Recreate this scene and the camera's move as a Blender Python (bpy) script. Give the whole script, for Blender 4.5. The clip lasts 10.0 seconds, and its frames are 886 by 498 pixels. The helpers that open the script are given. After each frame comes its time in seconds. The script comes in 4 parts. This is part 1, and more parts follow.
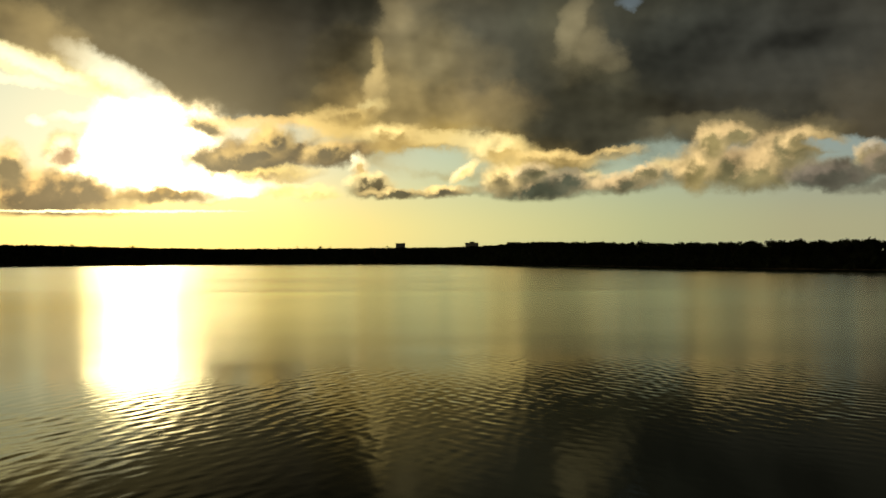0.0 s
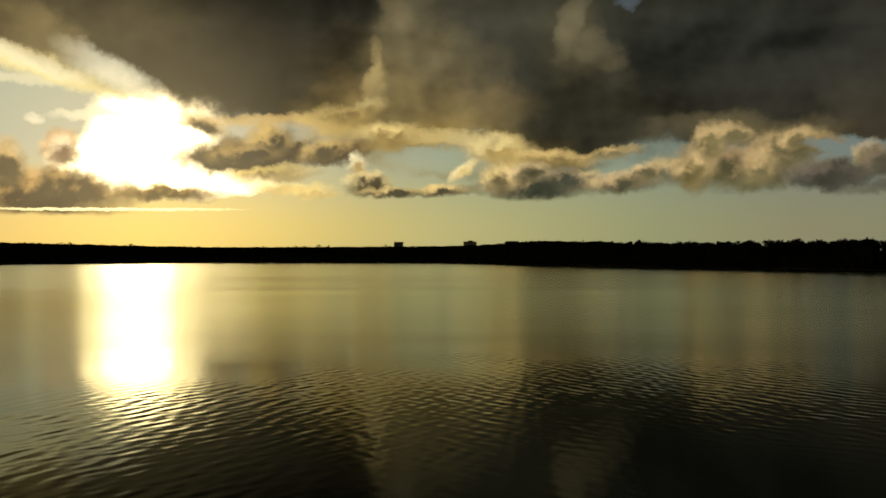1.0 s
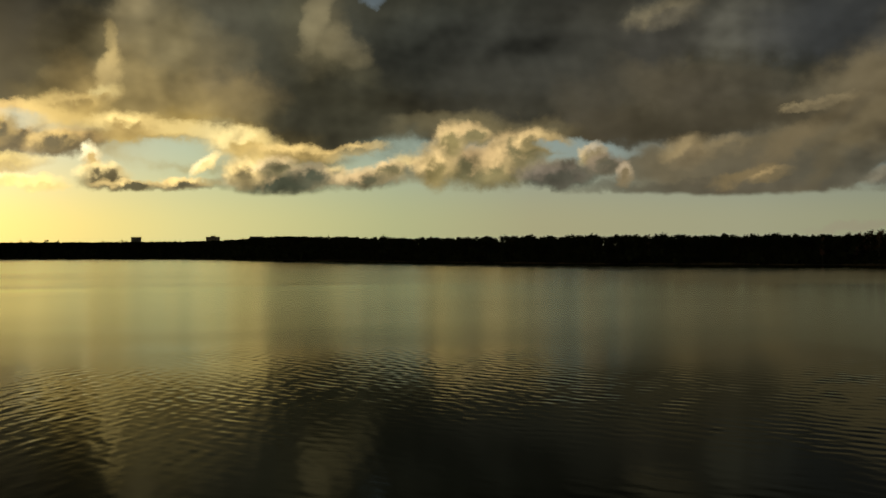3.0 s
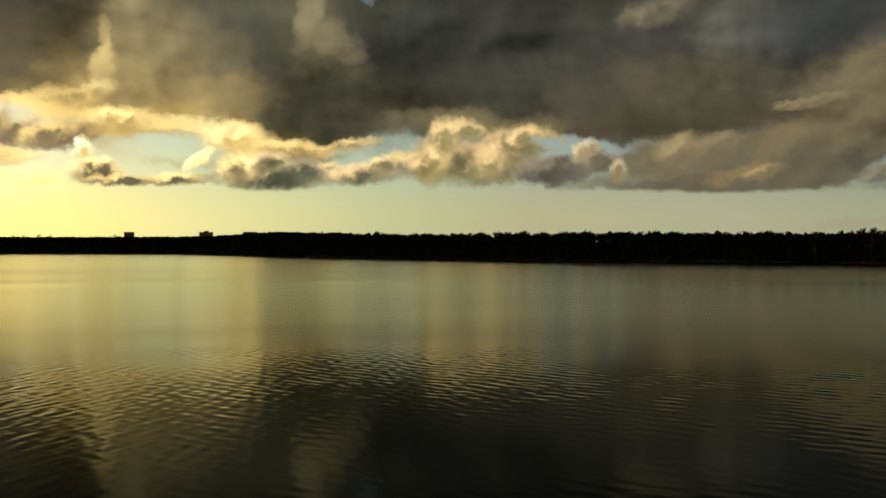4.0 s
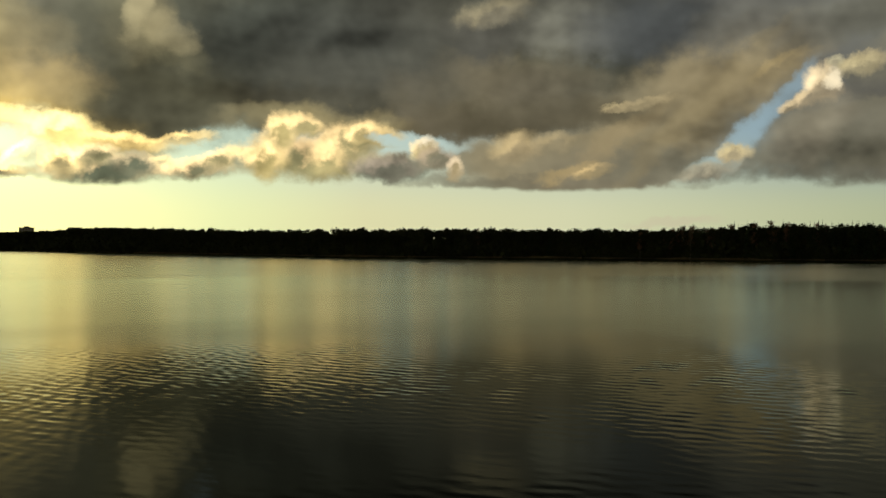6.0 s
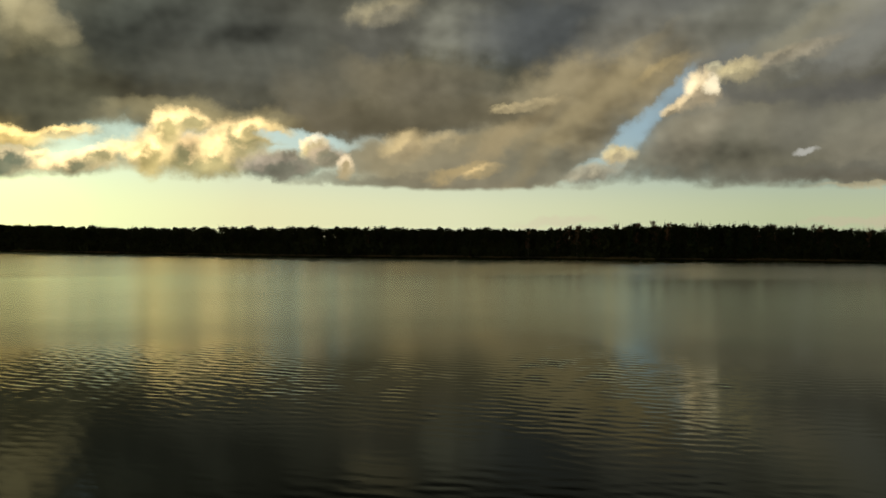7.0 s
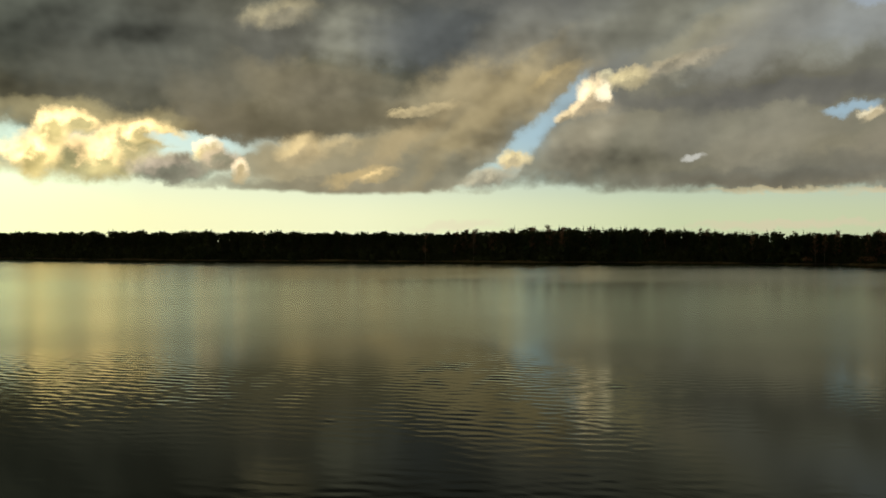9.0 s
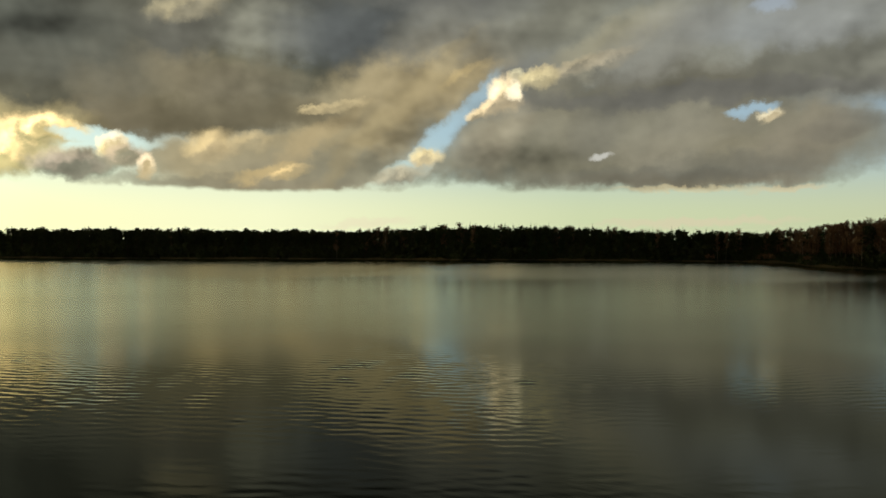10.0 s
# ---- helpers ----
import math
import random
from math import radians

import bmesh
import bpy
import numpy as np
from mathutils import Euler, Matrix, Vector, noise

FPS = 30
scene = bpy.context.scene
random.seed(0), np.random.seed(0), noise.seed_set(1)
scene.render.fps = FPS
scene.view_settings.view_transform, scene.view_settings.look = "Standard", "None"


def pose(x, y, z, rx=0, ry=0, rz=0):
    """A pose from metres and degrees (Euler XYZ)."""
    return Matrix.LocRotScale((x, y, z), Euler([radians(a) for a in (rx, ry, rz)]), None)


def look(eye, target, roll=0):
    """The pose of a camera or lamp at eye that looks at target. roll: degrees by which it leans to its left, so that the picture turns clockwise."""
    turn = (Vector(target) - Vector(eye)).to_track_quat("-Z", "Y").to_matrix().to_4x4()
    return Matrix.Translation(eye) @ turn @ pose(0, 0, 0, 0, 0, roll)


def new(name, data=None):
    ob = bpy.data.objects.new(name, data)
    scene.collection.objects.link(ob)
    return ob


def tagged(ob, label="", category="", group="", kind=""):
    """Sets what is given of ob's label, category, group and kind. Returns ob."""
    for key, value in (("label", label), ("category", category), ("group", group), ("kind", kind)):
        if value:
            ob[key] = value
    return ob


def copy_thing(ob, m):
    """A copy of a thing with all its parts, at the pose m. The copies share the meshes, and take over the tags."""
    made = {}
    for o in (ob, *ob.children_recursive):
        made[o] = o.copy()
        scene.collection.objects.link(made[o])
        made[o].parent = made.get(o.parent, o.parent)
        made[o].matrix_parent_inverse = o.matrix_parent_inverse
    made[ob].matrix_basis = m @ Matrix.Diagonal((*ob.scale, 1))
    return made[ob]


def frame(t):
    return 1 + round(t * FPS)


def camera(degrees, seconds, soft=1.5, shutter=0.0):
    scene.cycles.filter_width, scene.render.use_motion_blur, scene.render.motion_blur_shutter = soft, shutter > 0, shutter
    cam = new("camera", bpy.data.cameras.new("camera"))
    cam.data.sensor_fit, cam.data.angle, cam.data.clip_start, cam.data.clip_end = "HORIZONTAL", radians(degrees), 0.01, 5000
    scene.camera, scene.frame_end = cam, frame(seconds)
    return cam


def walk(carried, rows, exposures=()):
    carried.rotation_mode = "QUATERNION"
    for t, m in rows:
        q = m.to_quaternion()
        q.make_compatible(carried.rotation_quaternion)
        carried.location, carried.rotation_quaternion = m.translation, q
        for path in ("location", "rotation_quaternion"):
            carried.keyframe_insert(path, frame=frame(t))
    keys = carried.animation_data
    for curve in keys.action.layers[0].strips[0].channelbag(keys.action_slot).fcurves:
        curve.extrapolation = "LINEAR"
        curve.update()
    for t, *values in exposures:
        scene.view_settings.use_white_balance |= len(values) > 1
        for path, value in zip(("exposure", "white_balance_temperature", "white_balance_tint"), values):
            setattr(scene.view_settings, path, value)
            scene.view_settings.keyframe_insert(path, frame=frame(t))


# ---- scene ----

EYE = 8.0          # height of the lens above the water, from a bank
cam = camera(48.4, 10.0, soft=1.6)
# seconds, turn to the right, tilt up, lean (degrees)
PATH = [
    (0.0, 0.0, 0.436, 0.221), (0.5, 0.041, 0.412, 0.142), (1.0, 0.108, 0.371, 0.07), (1.2, 0.0, 0.42, 0.2),
    (1.3, 0.5, 0.46, 0.4), (1.4, 2.55, 0.55, 0.6), (1.5, 4.218, 0.589, 0.655), (1.6, 5.25, 0.57, 0.5), (2.0, 5.588, 0.475, 0.054),
    (2.5, 6.02, 0.15, 0.176), (2.6, 6.4, 0.13, 0.18), (2.7, 8.4, 0.11, 0.18), (2.8, 11.4, 0.09, 0.18),
    (2.9, 13.7, 0.08, 0.18), (3.0, 14.816, 0.071, 0.185), (3.2, 15.15, 0.03, 0.15), (4.3, 15.2, -0.2, -0.1),
    (4.5, 15.291, -0.225, -0.122), (4.6, 16.8, -0.25, -0.12), (4.7, 19.7, -0.29, -0.12), (4.8, 22.5, -0.33, -0.12),
    (4.9, 23.8, -0.36, -0.12), (5.0, 24.129, -0.367, -0.127), (5.2, 24.25, -0.37, -0.12), (6.1, 24.6, -0.34, -0.1),
    (6.3, 25.68, -0.33, -0.1), (6.4, 28.3, -0.33, -0.09), (6.5, 30.384, -0.326, -0.091), (6.6, 30.85, -0.35, -0.15),
    (7.0, 30.946, -0.398, -0.272), (7.5, 31.047, -0.359, -0.306), (7.8, 31.3, -0.3, -0.2), (7.9, 33.0, -0.23, -0.1),
    (8.0, 35.306, -0.174, -0.04), (8.1, 36.3, -0.13, -0.1), (8.5, 36.78, -0.082, -0.17), (9.0, 36.904, -0.139, -0.118),
    (9.2, 37.0, -0.15, -0.12), (9.4, 37.9, -0.16, -0.12), (9.5, 38.832, -0.164, -0.123), (9.6, 40.6, -0.2, -0.13),
    (9.7, 41.7, -0.24, -0.13), (10.0, 42.037, -0.269, -0.135)]
walk(cam, [(t, pose(0, 0, EYE, 90 + tilt, lean, -turn)) for t, turn, tilt, lean in PATH],
     exposures=[(0.0, -1.22, 6900, 10), (0.5, -1.6, 6900, 10), (1.0, -1.92, 6900, 10), (1.5, -1.92, 6900, 10), (2.5, -1.72, 6900, 10), (3.0, -1.35, 6850, 10), (4.5, -0.92, 6800, 10),
                (5.0, -0.7, 6750, 9), (6.5, -0.32, 6650, 8), (7.5, -0.15, 6600, 8), (10.0, 0.12, 6600, 7)])

# ---- daylight: low sun behind broken cloud ----
SUN_AZ, SUN_EL = -17.1, 5.3


def toward(az, el, r=1.0):
    a, e = radians(az), radians(el)
    return Vector((math.sin(a) * math.cos(e), math.cos(a) * math.cos(e), math.sin(e))) * r


sun = new("sun", bpy.data.lights.new("sun", "SUN"))
sun.data.energy, sun.data.angle, sun.data.color = 0.05, radians(4.0), (1.0, 0.82, 0.55)
sun.matrix_world = look(toward(SUN_AZ, SUN_EL, 100), (0, 0, 0))

world = bpy.data.worlds.new("evening_sky")
scene.world = world
world.use_nodes = True
world.cycles.sampling_method, world.cycles.sample_map_resolution = "MANUAL", 512
WT = world.node_tree
WT.nodes.clear()


def put(tree, kind, inputs=(), operation="", interpolation="", clamp=False):
    """A node with its settings; inputs: values or sockets by position or name."""
    n = tree.nodes.new(kind)
    if operation:
        n.operation = operation
    if interpolation:
        n.interpolation_type = interpolation
    if clamp:
        n.use_clamp = True
    pairs = inputs.items() if isinstance(inputs, dict) else enumerate(inputs)
    for k, v in pairs:
        if v is None:
            continue
        if isinstance(v, bpy.types.NodeSocket):
            tree.links.new(v, n.inputs[k])
        else:
            n.inputs[k].default_value = v
    return n


def wm(op, a, b=None, c=None, clamp=False):
    return put(WT, "ShaderNodeMath", (a, b, c), operation=op, clamp=clamp).outputs[0]


def wv(op, a, b=None):
    n = put(WT, "ShaderNodeVectorMath", (a, b), operation=op)
    return n.outputs["Value"] if op in ("LENGTH", "DOT_PRODUCT") else n.outputs[0]


def scaled(v, f):
    n = put(WT, "ShaderNodeVectorMath", (v,), operation="SCALE")
    if isinstance(f, bpy.types.NodeSocket):
        WT.links.new(f, n.inputs["Scale"])
    else:
        n.inputs["Scale"].default_value = f
    return n.outputs[0]


def ramp(v, a, b, lo=0.0, hi=1.0, smooth=True):
    n = put(WT, "ShaderNodeMapRange", (v, a, b, lo, hi), interpolation="SMOOTHSTEP" if smooth else "LINEAR")
    n.clamp = False
    return n.outputs[0]


def blend(f, a, b, mode="MIX"):
    n = put(WT, "ShaderNodeMix")
    n.data_type, n.blend_type, n.clamp_factor = "RGBA", mode, False
    for k, v in (("Factor_Float", f), ("A_Color", a), ("B_Color", b)):
        s = next(i for i in n.inputs if i.identifier == k)
        if isinstance(v, bpy.types.NodeSocket):
            WT.links.new(v, s)
        else:
            s.default_value = (*v, 1) if isinstance(v, tuple) else v
    return next(o for o in n.outputs if o.identifier == "Result_Color")


def times(c, f):
    """A colour times a number or another colour."""
    return blend(1.0, c, (f, f, f) if isinstance(f, (int, float)) else f, "MULTIPLY")


def grey(v):
    return put(WT, "ShaderNodeCombineColor", (v, v, v)).outputs[0]


ray = put(WT, "ShaderNodeTexCoord").outputs["Generated"]
xyz = put(WT, "ShaderNodeSeparateXYZ", (ray,)).outputs
AZ = wm("MULTIPLY", wm("ARCTAN2", xyz[0], xyz[1]), 57.2958)
EL = wm("MULTIPLY", wm("ARCSINE", xyz[2]), 57.2958)
air = put(WT, "ShaderNodeTexSky")
air.sky_type, air.sun_disc, air.sun_elevation, air.sun_rotation = "NISHITA", False, radians(SUN_EL), radians(SUN_AZ)
air.air_density, air.dust_density, air.ozone_density = 1.0, 1.5, 1.0
nishita = air.outputs[0]
# bearing and height in degrees, shifted by a hair with the brightness of the air
FLAT = wv("ADD", put(WT, "ShaderNodeCombineXYZ", (AZ, EL, 0.0)).outputs[0], scaled(nishita, 0.000001))


def fbm(scale, detail, rough=0.55, stretch=1.0, seed=0.0):
    p = put(WT, "ShaderNodeVectorMath", (FLAT, (1.0, stretch, 1.0)), operation="MULTIPLY").outputs[0]
    p = wv("ADD", p, (seed, seed * 0.37, seed))
    return put(WT, "ShaderNodeTexNoise", {"Vector": p, "Scale": scale, "Detail": detail, "Roughness": rough}).outputs


coarse = fbm(0.22, 3.0, 0.5, 1.5)
fine = fbm(0.8, 4.0, 0.55, 1.1, 7.0)
grain = fbm(0.16, 4.0, 0.5, 2.0, 19.0)[0]
half = (-0.5, -0.5, -0.5)
bend_c, bend_f = wv("ADD", coarse[1], half), wv("ADD", fine[1], half)
P_SOFT = wv("ADD", wv("ADD", FLAT, scaled(bend_c, 1.8)), scaled(bend_f, 1.5))
ragged = wv("ADD", fbm(2.6, 5.0, 0.6, 1.0, 23.0)[1], half)
P_PUFF = wv("ADD", wv("ADD", wv("ADD", FLAT, scaled(bend_c, 0.45)), scaled(bend_f, 0.95)), scaled(ragged, 0.45))

# clear air: bright yellow towards the sun, pale green low down, blue higher up
from_sun = wv("LENGTH", put(WT, "ShaderNodeVectorMath", (wv("SUBTRACT", FLAT, (SUN_AZ, SUN_EL, 0)), (0.8, 1.0, 1.0)), operation="MULTIPLY").outputs[0])
near_sun = ramp(from_sun, 45.0, 4.0)


def by_azimuth(stops):
    """Colour that changes along the horizon: (azimuth, red, green, blue) rows."""
    n = put(WT, "ShaderNodeValToRGB", (ramp(AZ, -30.0, 70.0, 0.0, 1.0, False),))
    e = n.color_ramp.elements
    while len(e) < len(stops):
        e.new(0.5)
    for k, (az, r, g, b) in zip(e, stops):
        k.position, k.color = (az + 30) / 100, (r / 3, g / 3, b / 3, 1)
    return times(n.outputs[0], 3.0)


low = by_azimuth([(-28, 2.5, 1.9, 0.7), (-17, 2.9, 2.35, 0.6), (0, 1.75, 1.8, 0.85), (12, 1.15, 1.3, 0.72), (20, 1.02, 1.04, 0.64), (32, 0.95, 0.99, 0.66), (50, 0.64, 0.72, 0.46), (68, 0.58, 0.64, 0.42)])
high = by_azimuth([(-28, 1.5, 1.75, 1.4), (-10, 1.6, 1.75, 1.35), (2, 1.1, 1.45, 1.1), (20, 0.7, 0.9, 0.85), (45, 0.36, 0.52, 0.64), (68, 0.36, 0.5, 0.62)])
haze = blend(ramp(EL, 1.2, 6.5), low, high)
sky = blend(0.85, times(nishita, 0.1), haze)
CLEAR = sky
# grey deck over everything higher than the gap along the horizon
deck_low = by_azimuth([(-28, 0.24, 0.21, 0.13), (-10, 0.13, 0.12, 0.085), (5, 0.17, 0.15, 0.11), (20, 0.125, 0.12, 0.10), (35, 0.15, 0.15, 0.135), (50, 0.19, 0.19, 0.175), (68, 0.27, 0.27, 0.25)])
# near-black tone added above the view to dim the water's reflections
overhead = (0.010, 0.011, 0.009)
deck_tone = blend(ramp(EL, 13.5, 18.0), deck_low, overhead)
deck = blend(ramp(grain, 0.45, 0.8), deck_tone, times(deck_tone, 1.7))
sky = blend(ramp(wm("ADD", EL, wm("MULTIPLY", wm("SUBTRACT", coarse[0], 0.5), 4.0)), 8.0, 9.5), sky, deck)


# light and dark billows inside the cloud, lit from the sun's side
def billow(scale, detail, reach, stretch, seed):
    here = fbm(scale, detail, 0.5, stretch, seed)[0]
    p = wv("ADD", FLAT, (-0.8 * reach, 0.6 * reach, 0.0))
    p = put(WT, "ShaderNodeVectorMath", (p, (1.0, stretch, 1.0)), operation="MULTIPLY").outputs[0]
    p = wv("ADD", p, (seed, seed * 0.37, seed))
    there = put(WT, "ShaderNodeTexNoise", {"Vector": p, "Scale": scale, "Detail": detail, "Roughness": 0.5}).outputs[0]
    return wm("SUBTRACT", here, there)


fluff = wm("MULTIPLY", billow(0.95, 3.0, 0.4, 1.2, 57.0), 0.1)
patchy = ramp(fbm(0.09, 2.0, 0.5, 1.3, 50.0)[0], 0.35, 0.65, 0.25, 1.0)
folds = wm("MULTIPLY_ADD", wm("MULTIPLY_ADD", billow(0.42, 2.0, 0.8, 1.3, 13.0), 0.8, billow(0.16, 2.0, 2.0, 1.4, 3.0)), patchy, fluff)
knobs = wm("ADD", wm("MULTIPLY", billow(0.7, 3.0, 0.5, 1.1, 31.0), 1.0), folds)
HAIR = wm("MULTIPLY", wv("DOT_PRODUCT", P_SOFT, (0.0, 1.0, 0.0)), 0.000001)
R_SOFT = grey(ramp(wm("ADD", folds, HAIR), -0.28, 0.28, 0.55, 1.45, False))
R_PUFF = grey(ramp(wm("ADD", knobs, HAIR), -0.45, 0.45, 0.55, 1.45, False))


def cells(shift):
    """Rounded knobs of piled cloud at two sizes, low in the middle of each knob."""
    out = []
    for size in (0.75, 1.9):
        p = wv("ADD", P_PUFF, (shift * -0.8 / size, shift * 0.6 / size, 0.0))
        n = put(WT, "ShaderNodeTexVoronoi", {"Vector": p, "Scale": size})
        n.voronoi_dimensions, n.feature = "2D", "SMOOTH_F1"
        out.append(n.outputs["Distance"])
    return wm("MULTIPLY_ADD", out[1], 0.45, out[0])


KNOB = cells(0.0)
BULGE = wm("MULTIPLY", wm("SUBTRACT", KNOB, 0.62), 0.5)
KNOB_LIGHT = wm("SUBTRACT", cells(0.3), KNOB)
ROUGH_LIGHT = wm("MULTIPLY_ADD", KNOB_LIGHT, -0.8, wm("MULTIPLY_ADD", billow(1.1, 2.0, 0.4, 1.0, 71.0), 1.2, wm("MULTIPLY", wm("SUBTRACT", fine[0], 0.5), 2.6)))


def lobe_group(name, piled, folded):
    """A node group that lays one tilted, soft-edged ellipse of cloud over the sky.
    piled: lit on the upper side towards the sun; folded: its tone varies with the folds."""
    global WT
    main, WT = WT, bpy.data.node_groups.new(name, "ShaderNodeTree")
    plug = {}
    for label, kind in (("Sky", "Color"), ("Place", "Vector"), ("Along", "Vector"), ("Across", "Vector"), ("Back", "Float"), ("Down", "Float"),
                        ("Outer", "Float"), ("Inner", "Float"), ("Cover", "Float"), ("Shade", "Color"), ("Lit", "Color"), ("Folds", "Color"), ("Rough", "Float"), ("Bulge", "Float")):
        WT.interface.new_socket(label, in_out="INPUT", socket_type="NodeSocket" + kind)
    WT.interface.new_socket("Sky", in_out="OUTPUT", socket_type="NodeSocketColor")
    for o in put(WT, "NodeGroupInput").outputs:
        plug[o.name] = o
    # a hair's shift by the sky below keeps the layers in order
    place = put(WT, "ShaderNodeVectorMath", (plug["Sky"], (1e-7, 1e-7, 1e-7), plug["Place"]), operation="MULTIPLY_ADD").outputs[0]
    u = wm("ADD", wv("DOT_PRODUCT", place, plug["Along"]), plug["Back"])
    v = wm("ADD", wv("DOT_PRODUCT", place, plug["Across"]), plug["Down"])
    r2 = wm("MULTIPLY_ADD", v, v, wm("MULTIPLY", u, u))
    tone = plug["Shade"]
    if piled:
        r2 = wm("ADD", r2, plug["Bulge"])
        side = wm("MULTIPLY_ADD", u, -0.45, wm("MULTIPLY_ADD", v, 0.75, plug["Rough"]))
        tone = blend(ramp(side, -0.1, 0.95), tone, plug["Lit"])
        # thin edges let the light through
        thin = wm("MULTIPLY", ramp(r2, wm("MULTIPLY", plug["Inner"], 0.75), wm("MULTIPLY_ADD", plug["Inner"], 0.7, 0.5)), ramp(v, -0.75, 0.2, 0.05, 0.45))
        tone = blend(thin, tone, plug["Lit"])
    if folded:
        tone = times(tone, put(WT, "ShaderNodeVectorMath", (plug["Sky"], (1e-7, 1e-7, 1e-7), plug["Folds"]), operation="MULTIPLY_ADD").outputs[0])
    out = blend(ramp(r2, plug["Outer"], plug["Inner"], 0.0, plug["Cover"]), plug["Sky"], tone)
    WT.links.new(out, put(WT, "NodeGroupOutput").inputs[0])
    group, WT = WT, main
    return group


G_SOFT, G_PLAIN, G_HEAP = lobe_group("deck_lobe", False, True), lobe_group("plain_lobe", False, False), lobe_group("piled_lobe", True, True)


def lay(group, space, az, el, w, h, tilt, edge, cover, tone, lit=None, folds=None):
    global sky
    c, n = math.cos(radians(tilt)), math.sin(radians(tilt))
    g = WT.nodes.new("ShaderNodeGroup")
    g.node_tree = group
    values = {"Along": (c / w, n / w, 0.0), "Across": (-n / h, c / h, 0.0), "Back": -(az * c + el * n) / w, "Down": (az * n - el * c) / h,
              "Outer": (1.0 + edge * 0.7) ** 2, "Inner": (1.0 - edge) ** 2, "Cover": cover}
    for k, v in values.items():
        g.inputs[k].default_value = v
    for k, v in (("Sky", sky), ("Place", space), ("Shade", tone), ("Lit", lit), ("Folds", folds), ("Rough", ROUGH_LIGHT if lit else None), ("Bulge", BULGE if lit else None)):
        if isinstance(v, bpy.types.NodeSocket):
            WT.links.new(v, g.inputs[k])
        elif v:
            g.inputs[k].default_value = (*v, 1)
    sky = g.outputs[0]


def soft(*a):
    """A smooth part of the deck, or an opening in it."""
    if isinstance(a[-1], tuple):
        lay(G_SOFT, P_SOFT, *a, folds=R_SOFT)
    else:
        lay(G_PLAIN, P_SOFT, *a)


def puff(*a):
    """A thin, evenly lit, ragged piece."""
    lay(G_PLAIN, P_PUFF, *a)


def heap(*a):
    """A piled cloud, lit on the upper side towards the sun, with a grey foot."""
    lay(G_HEAP, P_PUFF, *a, folds=R_PUFF)


CREST = (1.5, 1.3, 0.92)
SUNLIT = (20.0, 16.0, 9.0)
# -- clouds begin: azimuth, elevation, half width, half height, tilt, edge, cover, tone
# -- clear air left and right of the deck
soft(-22.99, 7.91, 7.54, 2.56, -8, .3, 1, CLEAR)
soft(3.92, 4.97, 10.82, 1.31, 0, .4, 1, CLEAR)
soft(-9.14, 4.94, 6.56, 1.97, 0, .4, 1, CLEAR)
soft(69.72, 3.05, 5.25, 1.31, 20, .4, 1, CLEAR)
# -- blown-out cloud round the sun
puff(-16.1, 6.90, 3.0, 2.7, 0, .5, 1, SUNLIT)
puff(-18.25, 5.22, 2.79, 1.38, 0, .5, 1, SUNLIT)
puff(-14.48, 4.85, 2.13, 1.38, 0, .6, 1, SUNLIT)
puff(-17.36, 9.11, 1.97, 0.85, -30, .7, .8, SUNLIT)
puff(-12.62, 3.99, 2.30, 0.59, 4, .8, .7, SUNLIT)
puff(-21.31, 10.03, 4.92, 0.66, -14, .7, 1, (3.732, 3.131, 1.404))
puff(-19.28, 7.80, 1.80, 0.26, 4, .9, .8, (3.732, 3.314, 2.156))
puff(-22.49, 7.46, 0.46, 0.26, 0, .8, .8, (3.568, 3.191, 2.156))
puff(-23.55, 9.49, 1.97, 0.20, -6, .9, .6, (3.408, 3.101, 1.922))
# -- high grey deck, from the sun's side on
soft(-11.36, 12.92, 10.16, 4.59, 0, .35, 1, (0.095, 0.09, 0.056))
soft(-20.45, 13.25, 8.20, 2.16, -14, .48, 1, (0.256, 0.209, 0.106))
soft(-15.09, 9.83, 2.95, 1.31, -24, .48, 1, (0.148, 0.128, 0.066))
soft(-8.81, 9.26, 4.92, 1.44, -2, .42, 1, (0.085, 0.080, 0.052))
soft(-11.68, 10.90, 5.57, 1.97, 0, 1, .6, (0.094, 0.090, 0.060))
soft(-7.20, 12.60, 3.93, 1.97, 0, 1, .6, (0.110, 0.102, 0.069))
puff(-4.11, 8.54, 1.11, 0.59, -14, 1, .8, (3.568, 2.536, 0.904))
puff(-9.77, 7.74, 4.92, 0.26, 2, 1, .6, (2.810, 1.877, 0.605))
puff(-5.91, 7.62, 3.61, 0.72, 6, .7, 1, (3.252, 2.354, 0.861))
soft(0.65, 11.74, 4.20, 4.59, 0, .42, 1, (0.62, 0.52, 0.29))
soft(-0.34, 7.33, 3.11, 0.98, -3, .62, 1, (0.752, 0.560, 0.263))
puff(-1.49, 6.36, 3.11, 0.20, -3, .9, 1, (3.633, 2.671, 1.105))
soft(3.93, 11.08, 5.57, 3.93, 0, .5, 1, (0.37, 0.33, 0.205))
soft(5.56, 8.51, 3.93, 1.97, -10, .75, .9, (0.399, 0.331, 0.180))
soft(-2.64, 12.83, 0.85, 1.97, 0, 1, .35, (1.312, 1.025, 0.496))
soft(-2.97, 9.51, 1.11, 1.48, -10, 1, .6, (1.922, 1.404, 0.582))
soft(-5.91, 10.74, 1.97, 1.97, 0, 1, .5, (0.119, 0.110, 0.072))
soft(1.60, 9.55, 3.28, 1.97, 0, 1, .6, (0.422, 0.360, 0.180))
soft(4.16, 7.31, 5.57, 0.72, -6, 0.89, .9, (0.601, 0.460, 0.180))
